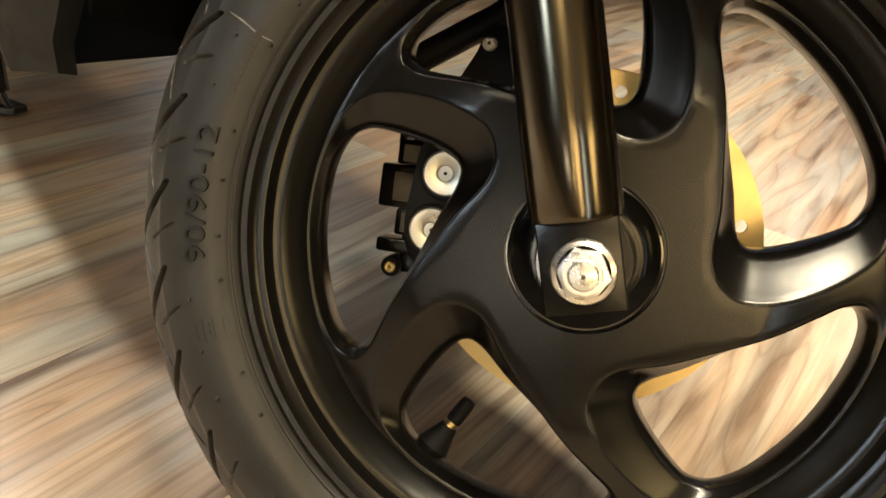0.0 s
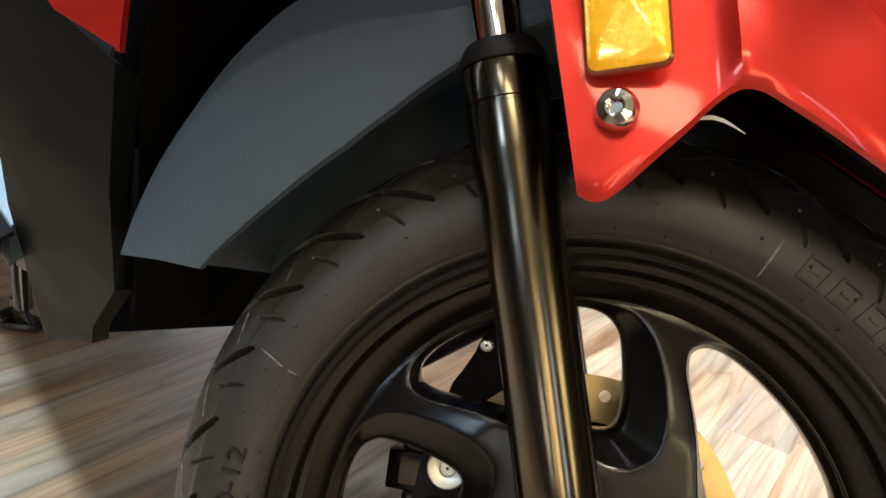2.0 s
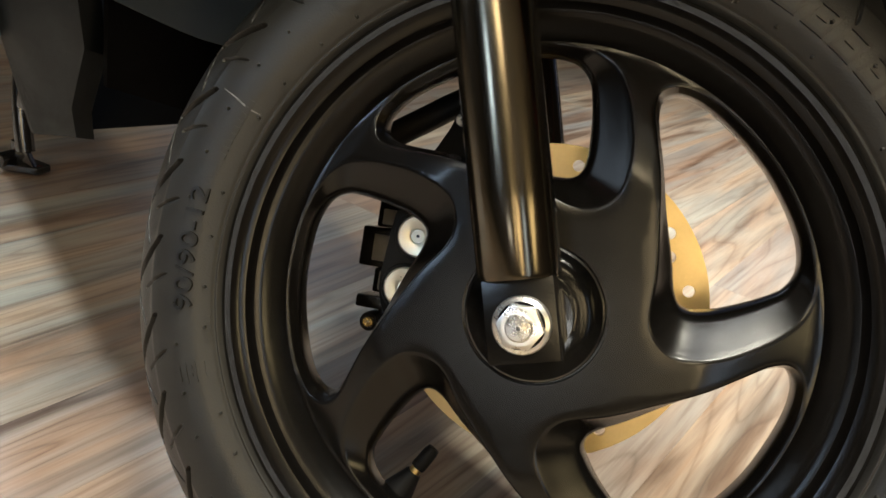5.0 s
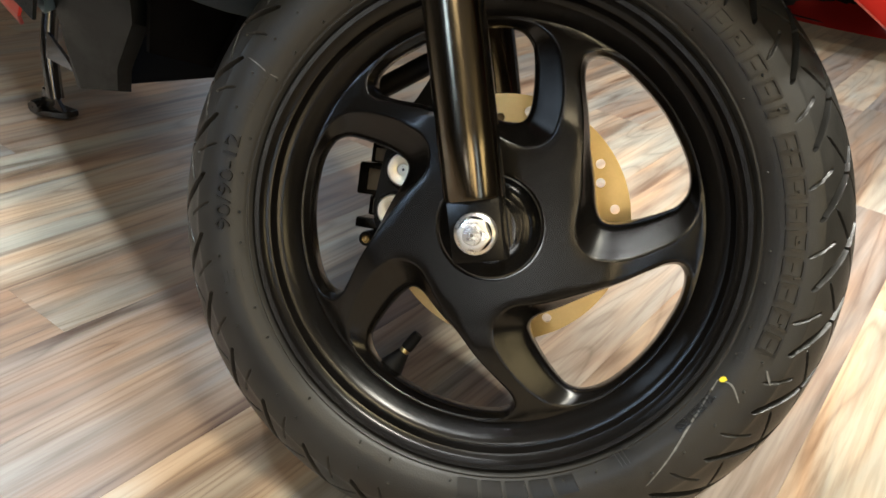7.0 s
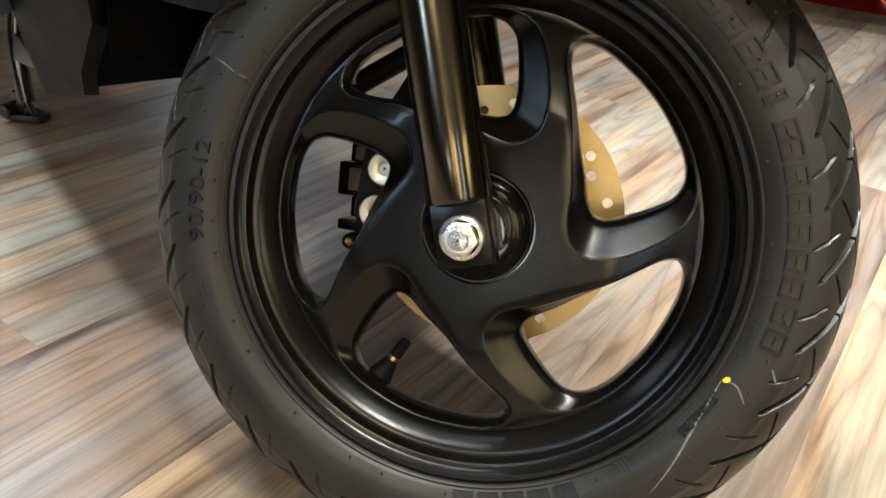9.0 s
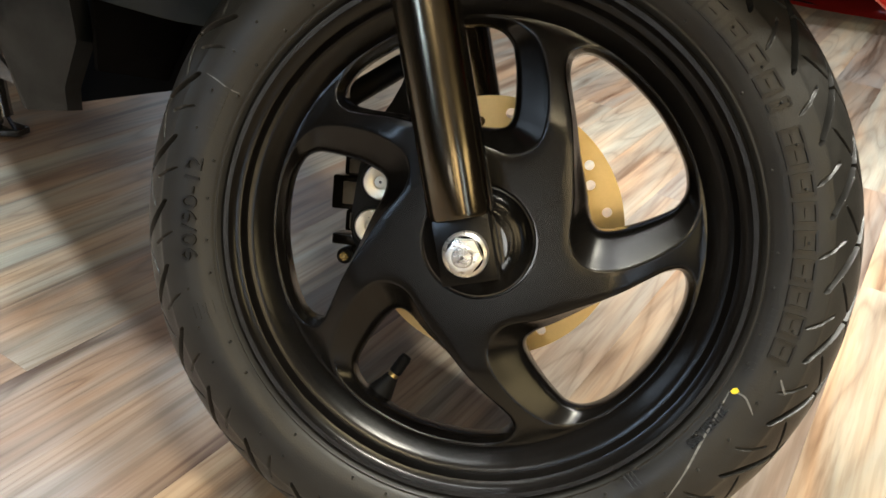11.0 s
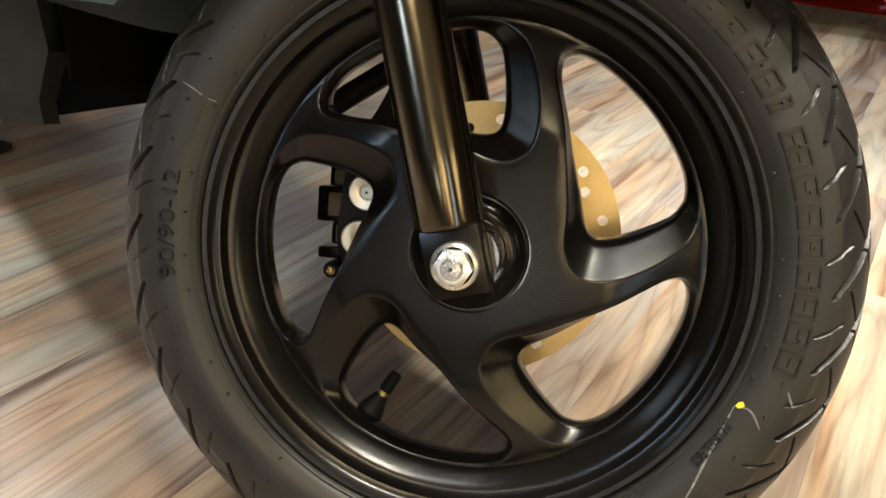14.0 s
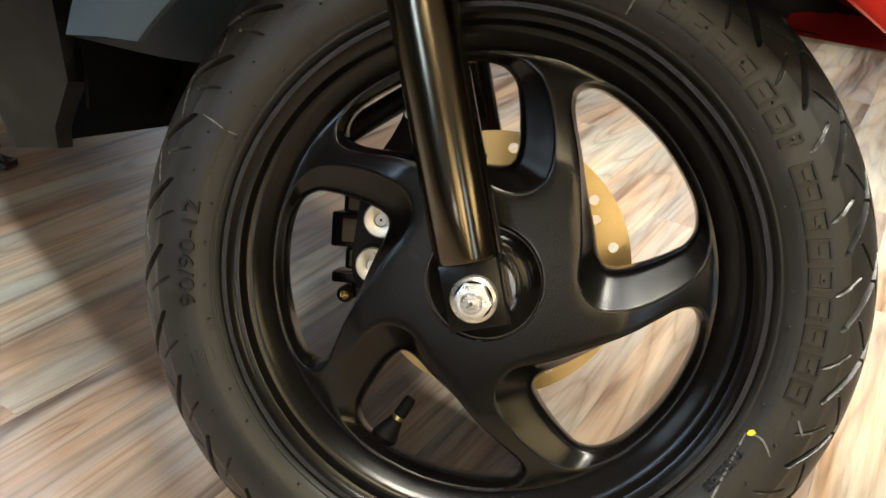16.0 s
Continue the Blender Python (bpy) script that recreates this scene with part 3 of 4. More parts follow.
for i, (a, b) in enumerate(zip(low, top)):
    k = i / 5.0
    step = max(0.0, min(1.0, (k - 2.75) / 0.25))
    high = max(0.0, min(1.0, (k - 3.5) / 0.3))
    c = Vector((b.x - 0.004, 0, b.z + 0.026 * min(1, -b.y / 0.08)))
    row = []
    for t in (0, 0.02, 0.06, 0.15, 0.28, 0.42, 0.56, 0.68, 0.76, 0.79, 0.82, 0.90, 0.96, 0.985, 1.0):
        p = a.lerp(b, t)
        bulge = -0.0018 * math.sin(math.pi * t) - 0.0055 * step * min(1.0, 0.25 + t / 0.12) * max(0.25, min(1, (0.85 - t) / 0.5)) * (1 - max(0, 2 * k - 13) / 4)
        band = -0.0040 * min(1, max(0, (t - 0.76) / 0.06)) * high
        lip = 0.0022 if t == 0 else 0.0
        row.append(p + Vector((0, (bulge + band) * min(1, -p.y / 0.05) + lip, 0)))
    row += [b.lerp(c, t) + Vector((0, 0, 0.010 * math.sin(math.pi * t * 0.9))) for t in (0.06, 0.2, 0.45, 0.7, 1.0)]
    row += [Vector((p.x, -p.y, p.z)) for p in row[-2::-1]]
    rows.append(row)
mudguard = part("front_mudguard", shell(bmesh.new(), rows, 0.003), RED, scooter, "glossy red front mudguard with a raised band", smooth=40)
# black inner side of the mudguard
lined = []
for row in rows:
    n = len(row)
    lined.append([Vector((p.x, p.y * 0.955, p.z + 0.002 - 0.006 * min(1.0, min(j, n - 1 - j) / 8))) for j, p in enumerate(row)])
part("mudguard_liner", shell(bmesh.new(), lined, 0.001), LINER, mudguard, "black inner side of the mudguard", smooth=40)
# white sliver under the lip, standing in for the bright gap beyond
tube_pts = [p + Vector((-0.010, 0.012, -0.0125)) for p in low[14:20]]
part("gap_sliver", tube(bmesh.new(), tube_pts, [0.0004, 0.0009, 0.0010, 0.0008, 0.0005, 0.0002], 8), WHITE, mudguard, "pale sliver standing in for the bright gap")

# grey rear half of the mudguard
def arch(steps):
    out = []
    for a0, lo, hi, fold, skew in steps:
        w = hi - lo

        def at(q, y):
            return polar(lo + w * q, a0 + skew * min(max(q, 0.0), 1.0), y)

        ring = [at(0, -0.068), at(0.02, -0.0715), at(0.08, -0.0730), at(fold * 0.5, -0.0726), at(fold * 0.96, -0.0716), at(fold, -0.0705)]
        ring += [at(fold + (1.001 - fold) * t, -0.0705 + 0.62 * w * (1.001 - fold) * t) for t in (0.25, 0.5, 0.75, 1.0)]
        ring += [at(1.0, -0.020), at(0.99, 0.0), at(0.97, 0.022), at(0.90, 0.044), at(0.5, 0.0715), at(0, 0.070)]
        out.append(ring)
    return out


STEPS = [(161.2, 0.2415, 0.2830, 0.98, 4.6), (158, 0.2405, 0.290, 0.98, 3.4), (154, 0.239, 0.298, 0.98, 2.0), (149, 0.238, 0.3065, 0.96, 0.6), (144, 0.2385, 0.3175, 0.86, 0), (138, 0.240, 0.329, 0.72, 0), (131, 0.246, 0.337, 0.56, 0), (124, 0.256, 0.334, 0.42, 0), (117, 0.266, 0.326, 0.34, 0), (112, 0.272, 0.318, 0.3, 0)]
FINE = [tuple(float(np.interp(q, range(len(STEPS)), [row[c] for row in STEPS])) for c in range(5)) for q in np.linspace(0, len(STEPS) - 1, 37)]
bm = shell(bmesh.new(), arch(FINE), 0.0025)
part("rear_mudguard", bm, SLATE_PLASTIC, scooter, "dark grey plastic rear half of the mudguard", smooth=35)

# amber reflector in a dark bezel
u, v = Vector((0.029, -0.006, 0.0125)).normalized(), Vector((-0.0275, 0.004, 0.0555)).normalized()
nref = u.cross(v).normalized()
if nref.y > 0:
    nref = -nref
v = (v - u * v.dot(u)).normalized()
c = Vector((-0.0690, -0.1325, 0.2500))


def rounded(hw, hh, r, n=4):
    pts = []
    for cx, cy, a0 in ((hw - r, hh - r, 0), (-hw + r, hh - r, 90), (-hw + r, -hh + r, 180), (hw - r, -hh + r, 270)):
        pts += [(cx + r * math.cos(radians(a0 + 90 * i / n)), cy + r * math.sin(radians(a0 + 90 * i / n))) for i in range(n + 1)]
    return pts


bm = bmesh.new()
rings = []
for q, up in ((1.0, -0.002), (1.0, 0.0026), (0.95, 0.0034), (0.8, 0.0041), (0.6, 0.0047), (0.4, 0.0051), (0.2, 0.0053), (0.02, 0.0054)):
    rings.append([c + u * a * q + v * b * q + nref * up for a, b in rounded(0.0162, 0.0305, 0.004)])
loft(bm, rings, cap=True)
reflector = part("reflector", bm, AMBER, scooter, "amber rectangular side reflector in a dark bezel")
bm = bmesh.new()
outer, inner = rounded(0.0172, 0.0315, 0.005), rounded(0.0162, 0.0305, 0.004)
loft(bm, [[c + u * a + v * b - nref * 0.003 for a, b in outer], [c + u * a + v * b + nref * 0.0014 for a, b in outer], [c + u * a + v * b + nref * 0.0022 for a, b in inner], [c + u * a + v * b - nref * 0.003 for a, b in inner]])
part("bezel", bm, DARK_AMBER, reflector, "dark amber bezel")
bm = bmesh.new()
bolt_at = Vector((-0.0565, -0.1295, 0.2060))
lathe(bm, [(0.0030, 0.0030), (0.0030, 0.0058), (0.0040, 0.0062), (0.0072, 0.0050), (0.0086, 0.0024), (0.0088, 0.0)], bolt_at, nref, 32)
lathe(bm, [(0.0001, 0.0032), (0.0031, 0.0032)], bolt_at, nref, 6)
part("mudguard_bolt", bm, CHROME, scooter, "bright socket head bolt")

# apron: red front shield over the wheel arch
rows = [[(-0.283, -0.095, 0.164), (-0.280, -0.117, 0.164), (-0.277, -0.125, 0.164), (-0.318, -0.122, 0.172), (-0.335, -0.120, 0.181), (-0.357, -0.119, 0.192), (-0.379, -0.114, 0.203)],
        [(-0.290, -0.103, 0.208), (-0.287, -0.125, 0.208), (-0.284, -0.133, 0.208), (-0.323, -0.132, 0.207), (-0.344, -0.128, 0.213), (-0.368, -0.126, 0.217), (-0.379, -0.118, 0.224)],
        [(-0.286, -0.111, 0.241), (-0.283, -0.133, 0.241), (-0.280, -0.141, 0.241), (-0.327, -0.144, 0.241), (-0.350, -0.135, 0.243), (-0.373, -0.134, 0.243), (-0.383, -0.121, 0.247)],
        [(-0.279, -0.119, 0.286), (-0.276, -0.141, 0.283), (-0.273, -0.149, 0.280), (-0.329, -0.154, 0.274), (-0.356, -0.142, 0.272), (-0.379, -0.142, 0.270), (-0.389, -0.127, 0.274)],
        [(-0.266, -0.120, 0.298), (-0.264, -0.142, 0.295), (-0.263, -0.150, 0.292), (-0.330, -0.162, 0.300), (-0.363, -0.149, 0.295), (-0.386, -0.149, 0.291), (-0.398, -0.131, 0.295)],
        [(-0.250, -0.120, 0.307), (-0.248, -0.142, 0.304), (-0.247, -0.150, 0.301), (-0.321, -0.171, 0.333), (-0.368, -0.159, 0.329), (-0.395, -0.158, 0.323), (-0.407, -0.139, 0.327)],
        [(-0.227, -0.120, 0.315), (-0.226, -0.142, 0.312), (-0.224, -0.150, 0.309), (-0.296, -0.182, 0.368), (-0.373, -0.174, 0.380), (-0.404, -0.172, 0.372), (-0.419, -0.150, 0.374)],
        [(-0.199, -0.108, 0.330), (-0.197, -0.130, 0.327), (-0.196, -0.138, 0.324), (-0.246, -0.194, 0.400), (-0.381, -0.185, 0.450), (-0.415, -0.185, 0.442), (-0.432, -0.161, 0.445)],
        [(-0.159, -0.108, 0.339), (-0.157, -0.130, 0.336), (-0.156, -0.138, 0.333), (-0.185, -0.146, 0.500), (-0.381, -0.189, 0.568), (-0.432, -0.187, 0.569), (-0.449, -0.161, 0.574)]]
for r in rows:
    r[0], r[1] = Vector(r[2]).lerp(Vector(r[0]), 0.22), Vector(r[2]).lerp(Vector(r[1]), 0.35)
part("apron", shell(bmesh.new(), rows, 0.003), RED, scooter, "glossy red front apron panel", smooth=24)
# lower apron in grey
rows = [[(-0.290, -0.085, 0.159), (-0.284, -0.115, 0.159), (-0.336, -0.117, 0.179), (-0.384, -0.106, 0.202), (-0.392, -0.085, 0.200)],
        [(-0.291, -0.053, 0.100), (-0.285, -0.083, 0.100), (-0.340, -0.082, 0.112), (-0.394, -0.060, 0.128), (-0.405, -0.040, 0.130)],
        [(-0.313, 0.021, 0.038), (-0.307, -0.009, 0.038), (-0.368, -0.004, 0.045), (-0.412, 0.010, 0.060), (-0.425, 0.030, 0.060)],
        [(-0.362, 0.092, -0.006), (-0.356, 0.062, -0.006), (-0.392, 0.066, -0.004), (-0.424, 0.072, 0.006), (-0.437, 0.090, 0.006)],
        [(-0.392, 0.148, -0.032), (-0.386, 0.118, -0.032), (-0.408, 0.121, -0.038), (-0.428, 0.125, -0.044), (-0.445, 0.140, -0.044)]]
part("lower_apron", shell(bmesh.new(), rows, 0.003), GREY_PLASTIC, scooter, "dark grey plastic lower apron", smooth=20)
# liner of the wheel arch and cowl behind it, their shade in the black
ARCH = [(-0.300, 0.020), (-0.288, 0.090), (-0.282, 0.168), (-0.290, 0.220), (-0.297, 0.266), (-0.293, 0.296), (-0.276, 0.314), (-0.246, 0.326), (-0.176, 0.346), (-0.100, 0.356), (-0.050, 0.352)]
rows = [[Vector((x - 0.004, min(max(y, -0.094 + 0.75 * max(0.0, 0.17 - z)), 0.12), z)) for x, z in ARCH] for y in (-0.094, -0.05, 0.02, 0.07, 0.12)]
part("wheel_arch_liner", shell(bmesh.new(), rows, -0.003), VOID, scooter, "wheel arch liner, black with the shade of the arch", smooth=40)
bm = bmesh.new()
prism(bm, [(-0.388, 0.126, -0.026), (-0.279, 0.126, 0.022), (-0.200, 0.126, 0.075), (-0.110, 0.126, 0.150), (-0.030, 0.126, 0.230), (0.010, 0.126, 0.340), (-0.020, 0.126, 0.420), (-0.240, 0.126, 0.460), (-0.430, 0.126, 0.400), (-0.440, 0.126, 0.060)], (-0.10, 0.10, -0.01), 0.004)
part("inner_cowl", bm, VOID, scooter, "inner cowl, black with the shade inside the arch", smooth=20)
# unseen panel behind the apron, over the footboard, added to block light
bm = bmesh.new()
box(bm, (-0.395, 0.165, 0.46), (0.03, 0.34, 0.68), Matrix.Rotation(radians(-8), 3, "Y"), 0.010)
part("floor_blocker", bm, VOID, scooter, "unseen black panel that blocks light behind the apron")
# steering tube seen in the dark above the wheel, in the shade black
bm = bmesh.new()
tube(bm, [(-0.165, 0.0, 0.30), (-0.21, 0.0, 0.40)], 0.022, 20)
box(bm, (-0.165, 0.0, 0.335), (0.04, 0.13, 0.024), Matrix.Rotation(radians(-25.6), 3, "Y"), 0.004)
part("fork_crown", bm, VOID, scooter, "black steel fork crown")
# unseen box over the fork, added to keep light off the inner cowl
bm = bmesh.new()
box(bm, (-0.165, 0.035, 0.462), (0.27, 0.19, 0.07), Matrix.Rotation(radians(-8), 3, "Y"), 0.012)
part("cowl_light_blocker", bm, VOID, scooter, "unseen black box that blocks light behind the headlight")

# headlight: crinkled reflector behind a lens, dark lower edge, steel bar and a red bezel
bm = bmesh.new()
NX, NZ = 72, 30
grid = []
for j in range(NZ + 1):
    row = []
    for i in range(NX + 1):
        u, t = i / NX, j / NZ
        x, z = -0.172 + 0.182 * u, 0.352 + 0.022 * u + 0.11 * t
        y = -0.104 + 0.020 * u + 0.0072 * math.sin(5 * t + 2 * u)
        crumple = 0.9 * abs(noise.noise((u * 9, t * 4, 0.3))) + 0.35 * noise.noise((u * 20, t * 9, 2.7))
        row.append(Vector((x, y + 0.012 * crumple - 0.005, z)))
    grid.append(row)
loft(bm, grid, closed=False)
headlight = part("headlight", bm, LAMP_CHROME, scooter, "clear headlight with a crinkled chrome reflector", smooth=30)
rows = [[(-0.158, -0.085, 0.330), (-0.120, -0.090, 0.340), (-0.070, -0.088, 0.345), (-0.030, -0.082, 0.350), (-0.004, -0.080, 0.360), (0.010, -0.078, 0.370)],
        [(-0.158, -0.105, 0.333), (-0.120, -0.112, 0.343), (-0.070, -0.110, 0.348), (-0.026, -0.103, 0.352), (0.000, -0.098, 0.362), (0.012, -0.094, 0.373)],
        [(-0.158, -0.118, 0.342), (-0.120, -0.124, 0.352), (-0.070, -0.122, 0.358), (-0.024, -0.114, 0.362), (0.002, -0.106, 0.368), (0.013, -0.100, 0.378)],
        [(-0.158, -0.122, 0.354), (-0.120, -0.128, 0.362), (-0.070, -0.126, 0.370), (-0.022, -0.116, 0.374), (0.003, -0.107, 0.376), (0.013, -0.101, 0.384)]]
rows = [spline(r, 4, False) for r in rows]
part("lens_edge", shell(bmesh.new(), rows, 0.003), LENS_DARK, headlight, "dark glossy lower edge of the lens", smooth=50)
rows = [[p + Vector((0, 0.002, 0)) for p in rows[-1]], [p + Vector((-0.002, 0.004, 0.05)) for p in rows[-1]], [p + Vector((-0.006, 0.012, 0.11)) for p in rows[-1]]]
pane = part("lens", shell(bmesh.new(), rows, 0.002), LENS, headlight, "clear lens", smooth=60)
pane.visible_shadow = False
for k in range(3):
    part("chrome_bar", box(bmesh.new(), (-0.125, -0.1120, 0.368 + 0.009 * k), (0.098, 0.010, 0.0055), Matrix.Rotation(radians(-11), 3, "Y"), 0.0015), CHROME, headlight, "bright steel bar")
bm = bmesh.new()
tube(bm, spline([(-0.002, -0.094, 0.361), (0.006, -0.098, 0.365), (0.0125, -0.099, 0.374), (0.0145, -0.098, 0.395), (0.012, -0.094, 0.450), (0.004, -0.08, 0.50)], 4, False), 0.0024, 10)
part("bezel", bm, RED, headlight, "slim red bezel")
# near-black block standing in for the shade between headlight and mudguard
bm = bmesh.new()
prism(bm, [(-0.172, -0.080, 0.332), (-0.03, -0.075, 0.344), (-0.020, -0.080, 0.330), (0.002, -0.070, 0.366), (0.0, -0.05, 0.46), (-0.172, -0.05, 0.46)], (0, 0.14, 0.0))
part("underside_shade", bm, VOID, headlight, "near-black block for the shade under the headlight", smooth=20)

# unseen red cowl over the lamp, added to shade mudguard and apron
rows = [[(-0.235, -0.160, 0.520), (-0.160, -0.170, 0.495), (-0.085, -0.172, 0.472), (-0.024, -0.168, 0.448), (0.020, -0.150, 0.440), (0.050, -0.100, 0.440), (0.060, 0.0, 0.440)],
        [(-0.330, -0.345, 0.570), (-0.180, -0.345, 0.535), (-0.085, -0.290, 0.515), (-0.020, -0.255, 0.500), (0.032, -0.200, 0.485), (0.070, -0.115, 0.475), (0.080, 0.0, 0.475)],
        [(-0.240, -0.150, 0.640), (-0.170, -0.160, 0.640), (-0.100, -0.160, 0.640), (-0.050, -0.150, 0.640), (-0.020, -0.130, 0.640), (0.0, -0.090, 0.640), (0.005, 0.0, 0.640)]]
rows = [r + [(x, -y, z) for x, y, z in r[-2::-1]] for r in rows]
rows.append([(x * 0.6 - 0.08, y * 0.5, 0.68) for x, y, z in rows[-1]])
part("shade_cowl", shell(bmesh.new(), rows, 0.003), RED, scooter, "unseen red cowl added to shade mudguard and apron", smooth=35)

# footboard, skirts and panels past the apron
bm = bmesh.new()
prism(bm, [(-0.412, 0.020, 0.046), (-0.609, 0.165, 0.072), (-0.881, 0.368, 0.110), (-1.250, 0.690, 0.178), (-1.100, 0.760, 0.220), (-0.700, 0.480, 0.175), (-0.50, 0.30, 0.14)], (0.0, 0.012, -0.03), 0.003)
deck = part("footboard", bm, DECK_PLASTIC, scooter, "blue grey plastic footboard")
bm = bmesh.new()
axis = (Vector((-0.881, 0.368, 0.110)) - Vector((-0.412, 0.020, 0.046))).normalized()
side = Vector((0.34, 0.80, 0.31)).normalized()
upd = axis.cross(side).normalized()
if upd.z < 0:
    upd = -upd
start = Vector((-0.430, 0.055, 0.054))
for k in range(2):
    p = start + side * (0.012 + 0.05 * k) + upd * 0.004
    part("grip_rib", tube(bmesh.new(), [p, p + axis * 0.5], 0.0022, 8), DECK_PLASTIC, deck)
for k in range(10):
    p = start + side * 0.09 + axis * (0.08 + 0.008 * k)
    part("grip_rib", tube(bmesh.new(), [p, p + side * 0.07], 0.0018, 6), DECK_PLASTIC, deck)
rows = [[(-0.405, 0.014, 0.044), (-0.602, 0.160, 0.070), (-0.875, 0.362, 0.108), (-1.24, 0.68, 0.175)],
        [(-0.407, 0.006, 0.036), (-0.604, 0.152, 0.060), (-0.877, 0.354, 0.098), (-1.242, 0.672, 0.166)],
        [(-0.412, 0.020, 0.010), (-0.612, 0.170, 0.030), (-0.886, 0.376, 0.070), (-1.25, 0.69, 0.13)]]
part("deck_edge", shell(bmesh.new(), rows, 0.003), GREY_PLASTIC, scooter, "dark grey footboard edge", smooth=30)
rows = [[(-0.458, 0.057, 0.014), (-0.616, 0.176, 0.031), (-0.890, 0.380, 0.071), (-1.255, 0.694, 0.131)],
        [(-0.461, 0.062, 0.004), (-0.619, 0.182, 0.020), (-0.894, 0.388, 0.060), (-1.26, 0.70, 0.12)],
        [(-0.472, 0.082, -0.004), (-0.630, 0.208, 0.008), (-0.912, 0.419, 0.045), (-1.275, 0.73, 0.105)]]
part("side_skirt", shell(bmesh.new(), rows, 0.003), RED, scooter, "glossy red side skirt", smooth=30)
# thin white tube along the red skirt
bm = bmesh.new()
tube(bm, [(-0.470, 0.062, 0.020), (-0.560, 0.130, 0.030), (-0.660, 0.204, 0.042)], 0.0022, 8)
part("pale_line", bm, WHITE, scooter, "thin pale line along the skirt")


def panel(name, pts, mat, label, depth=(-0.02, 0.04, 0.0), bevel=0.004):
    return part(name, prism(bmesh.new(), pts, depth, bevel), mat, scooter, label)


storage = panel("storage_panel", [(-0.960, 0.22, 0.440), (-0.876, 0.22, 0.402), (-0.745, 0.22, 0.333), (-0.660, 0.22, 0.290), (-0.655, 0.22, 0.225), (-0.738, 0.22, 0.244), (-0.854, 0.22, 0.334)], NAVY_PLASTIC, "blue grey ribbed storage panel")
for k in range(16):
    x = -0.662 - 0.0056 * k
    part("rib", tube(bmesh.new(), [(x, 0.2185, 0.230 + 0.0012 * k), (x - 0.012, 0.2185, 0.288 + 0.0022 * k)], 0.0013, 6), NAVY_PLASTIC, storage)
panel("under_seat_panel", [(-0.920, 0.205, 0.360), (-0.831, 0.205, 0.315), (-0.802, 0.205, 0.287), (-0.695, 0.205, 0.217), (-0.652, 0.205, 0.200), (-0.600, 0.205, 0.185), (-0.600, 0.205, 0.165), (-0.755, 0.205, 0.193), (-0.920, 0.205, 0.235)], RED, "glossy red lower body panel")
panel("upper_body_panel", [(-0.880, 0.215, 0.412), (-0.853, 0.215, 0.397), (-0.770, 0.215, 0.357), (-0.727, 0.215, 0.335), (-0.64, 0.215, 0.30), (-0.66, 0.215, 0.50), (-0.86, 0.215, 0.60)], RED, "glossy red upper body panel")
# black sheet added behind the gap so that it stays dark
panel("gap_dark_sheet", [(-0.92, 0.24, 0.38), (-0.55, 0.24, 0.27), (-0.55, 0.24, 0.10), (-0.92, 0.30, 0.16)], BLACK_PLASTIC, "black sheet added to keep the gap dark")

# the body goes on above and behind the footboard; unseen block for its shadow
bm = bmesh.new()
prism(bm, [(-0.70, 0.26, 0.30), (-0.64, 0.24, 0.52), (-0.92, 0.42, 0.62), (-1.45, 0.80, 0.62), (-1.50, 0.86, 0.42), (-0.98, 0.50, 0.25)], (0.10, 0.16, 0.04), 0.02)
part("body_shadow_block", bm, RED, scooter, "unseen red body block that casts a shadow", smooth=30)

# side stand on the floor
bm = bmesh.new()
tube(bm, spline([(-0.752, 0.462, 0.02), (-0.741, 0.464, -0.045), (-0.725, 0.470, -0.095), (-0.713, 0.476, -0.128)], 4, False), [0.012] * 13, 14)
stand = part("side_stand", bm, GLOSS_BLACK, scooter, "black steel side stand")
bm = bmesh.new()
nrmf = LEAN.transposed() @ Vector((0, 0, 1))
fx = LEAN.transposed() @ Vector((1, 0, 0))
fy = LEAN.transposed() @ Vector((0, 1, 0))
fo = Vector((-0.722, 0.486, -0.154))
prism(bm, [fo + fx * a + fy * b for a, b in ((-0.016, -0.016), (0.000, -0.018), (0.034, -0.005), (0.036, 0.016), (0.0, 0.022), (-0.016, 0.019))], nrmf * 0.010, 0.002)
prism(bm, [fo + fx * a + nrmf * b + fy * -0.006 for a, b in ((-0.010, 0.008), (0.030, 0.008), (0.014, 0.036), (-0.005, 0.040))], fy * 0.008, 0.001)
lathe(bm, [(0.001, -0.004), (0.0085, -0.004), (0.0095, 0.0), (0.0095, 0.020)], fo + nrmf * 0.016 + fx * -0.006 + fy * -0.022, fy, 20)
part("foot", bm, GLOSS_BLACK, stand, "flat stand foot with a bolt")
bm = bmesh.new()
prism(bm, [(-0.735, 0.45, -0.040), (-0.690, 0.44, -0.062), (-0.668, 0.44, -0.078), (-0.730, 0.455, -0.075)], (0, 0.010, 0), 0.001)
part("spring_plate", bm, GLOSS_BLACK, stand, "black spring plate")

# lettering and marks on the side wall of the tyre
def wall_block(bm, r0, r1, a0, a1, lift=0.0007, slant=0.0):
    """A raised block that follows the side wall."""
    n = 3
    lo, hi = [], []
    for k in range(n + 1):
        a = a0 + (a1 - a0) * k / n
        lo.append([wall_point(r, a + slant * (r - r0), -0.0006) for r in (r0, (r0 + r1) / 2, r1)])
        hi.append([wall_point(r, a + slant * (r - r0), lift) for r in (r0, (r0 + r1) / 2, r1)])
    rings = []
    for l, h in zip(lo, hi):
        rings.append([l[0], h[0], h[1], h[2], l[2]])
    loft(bm, rings, closed=True, cap=True)


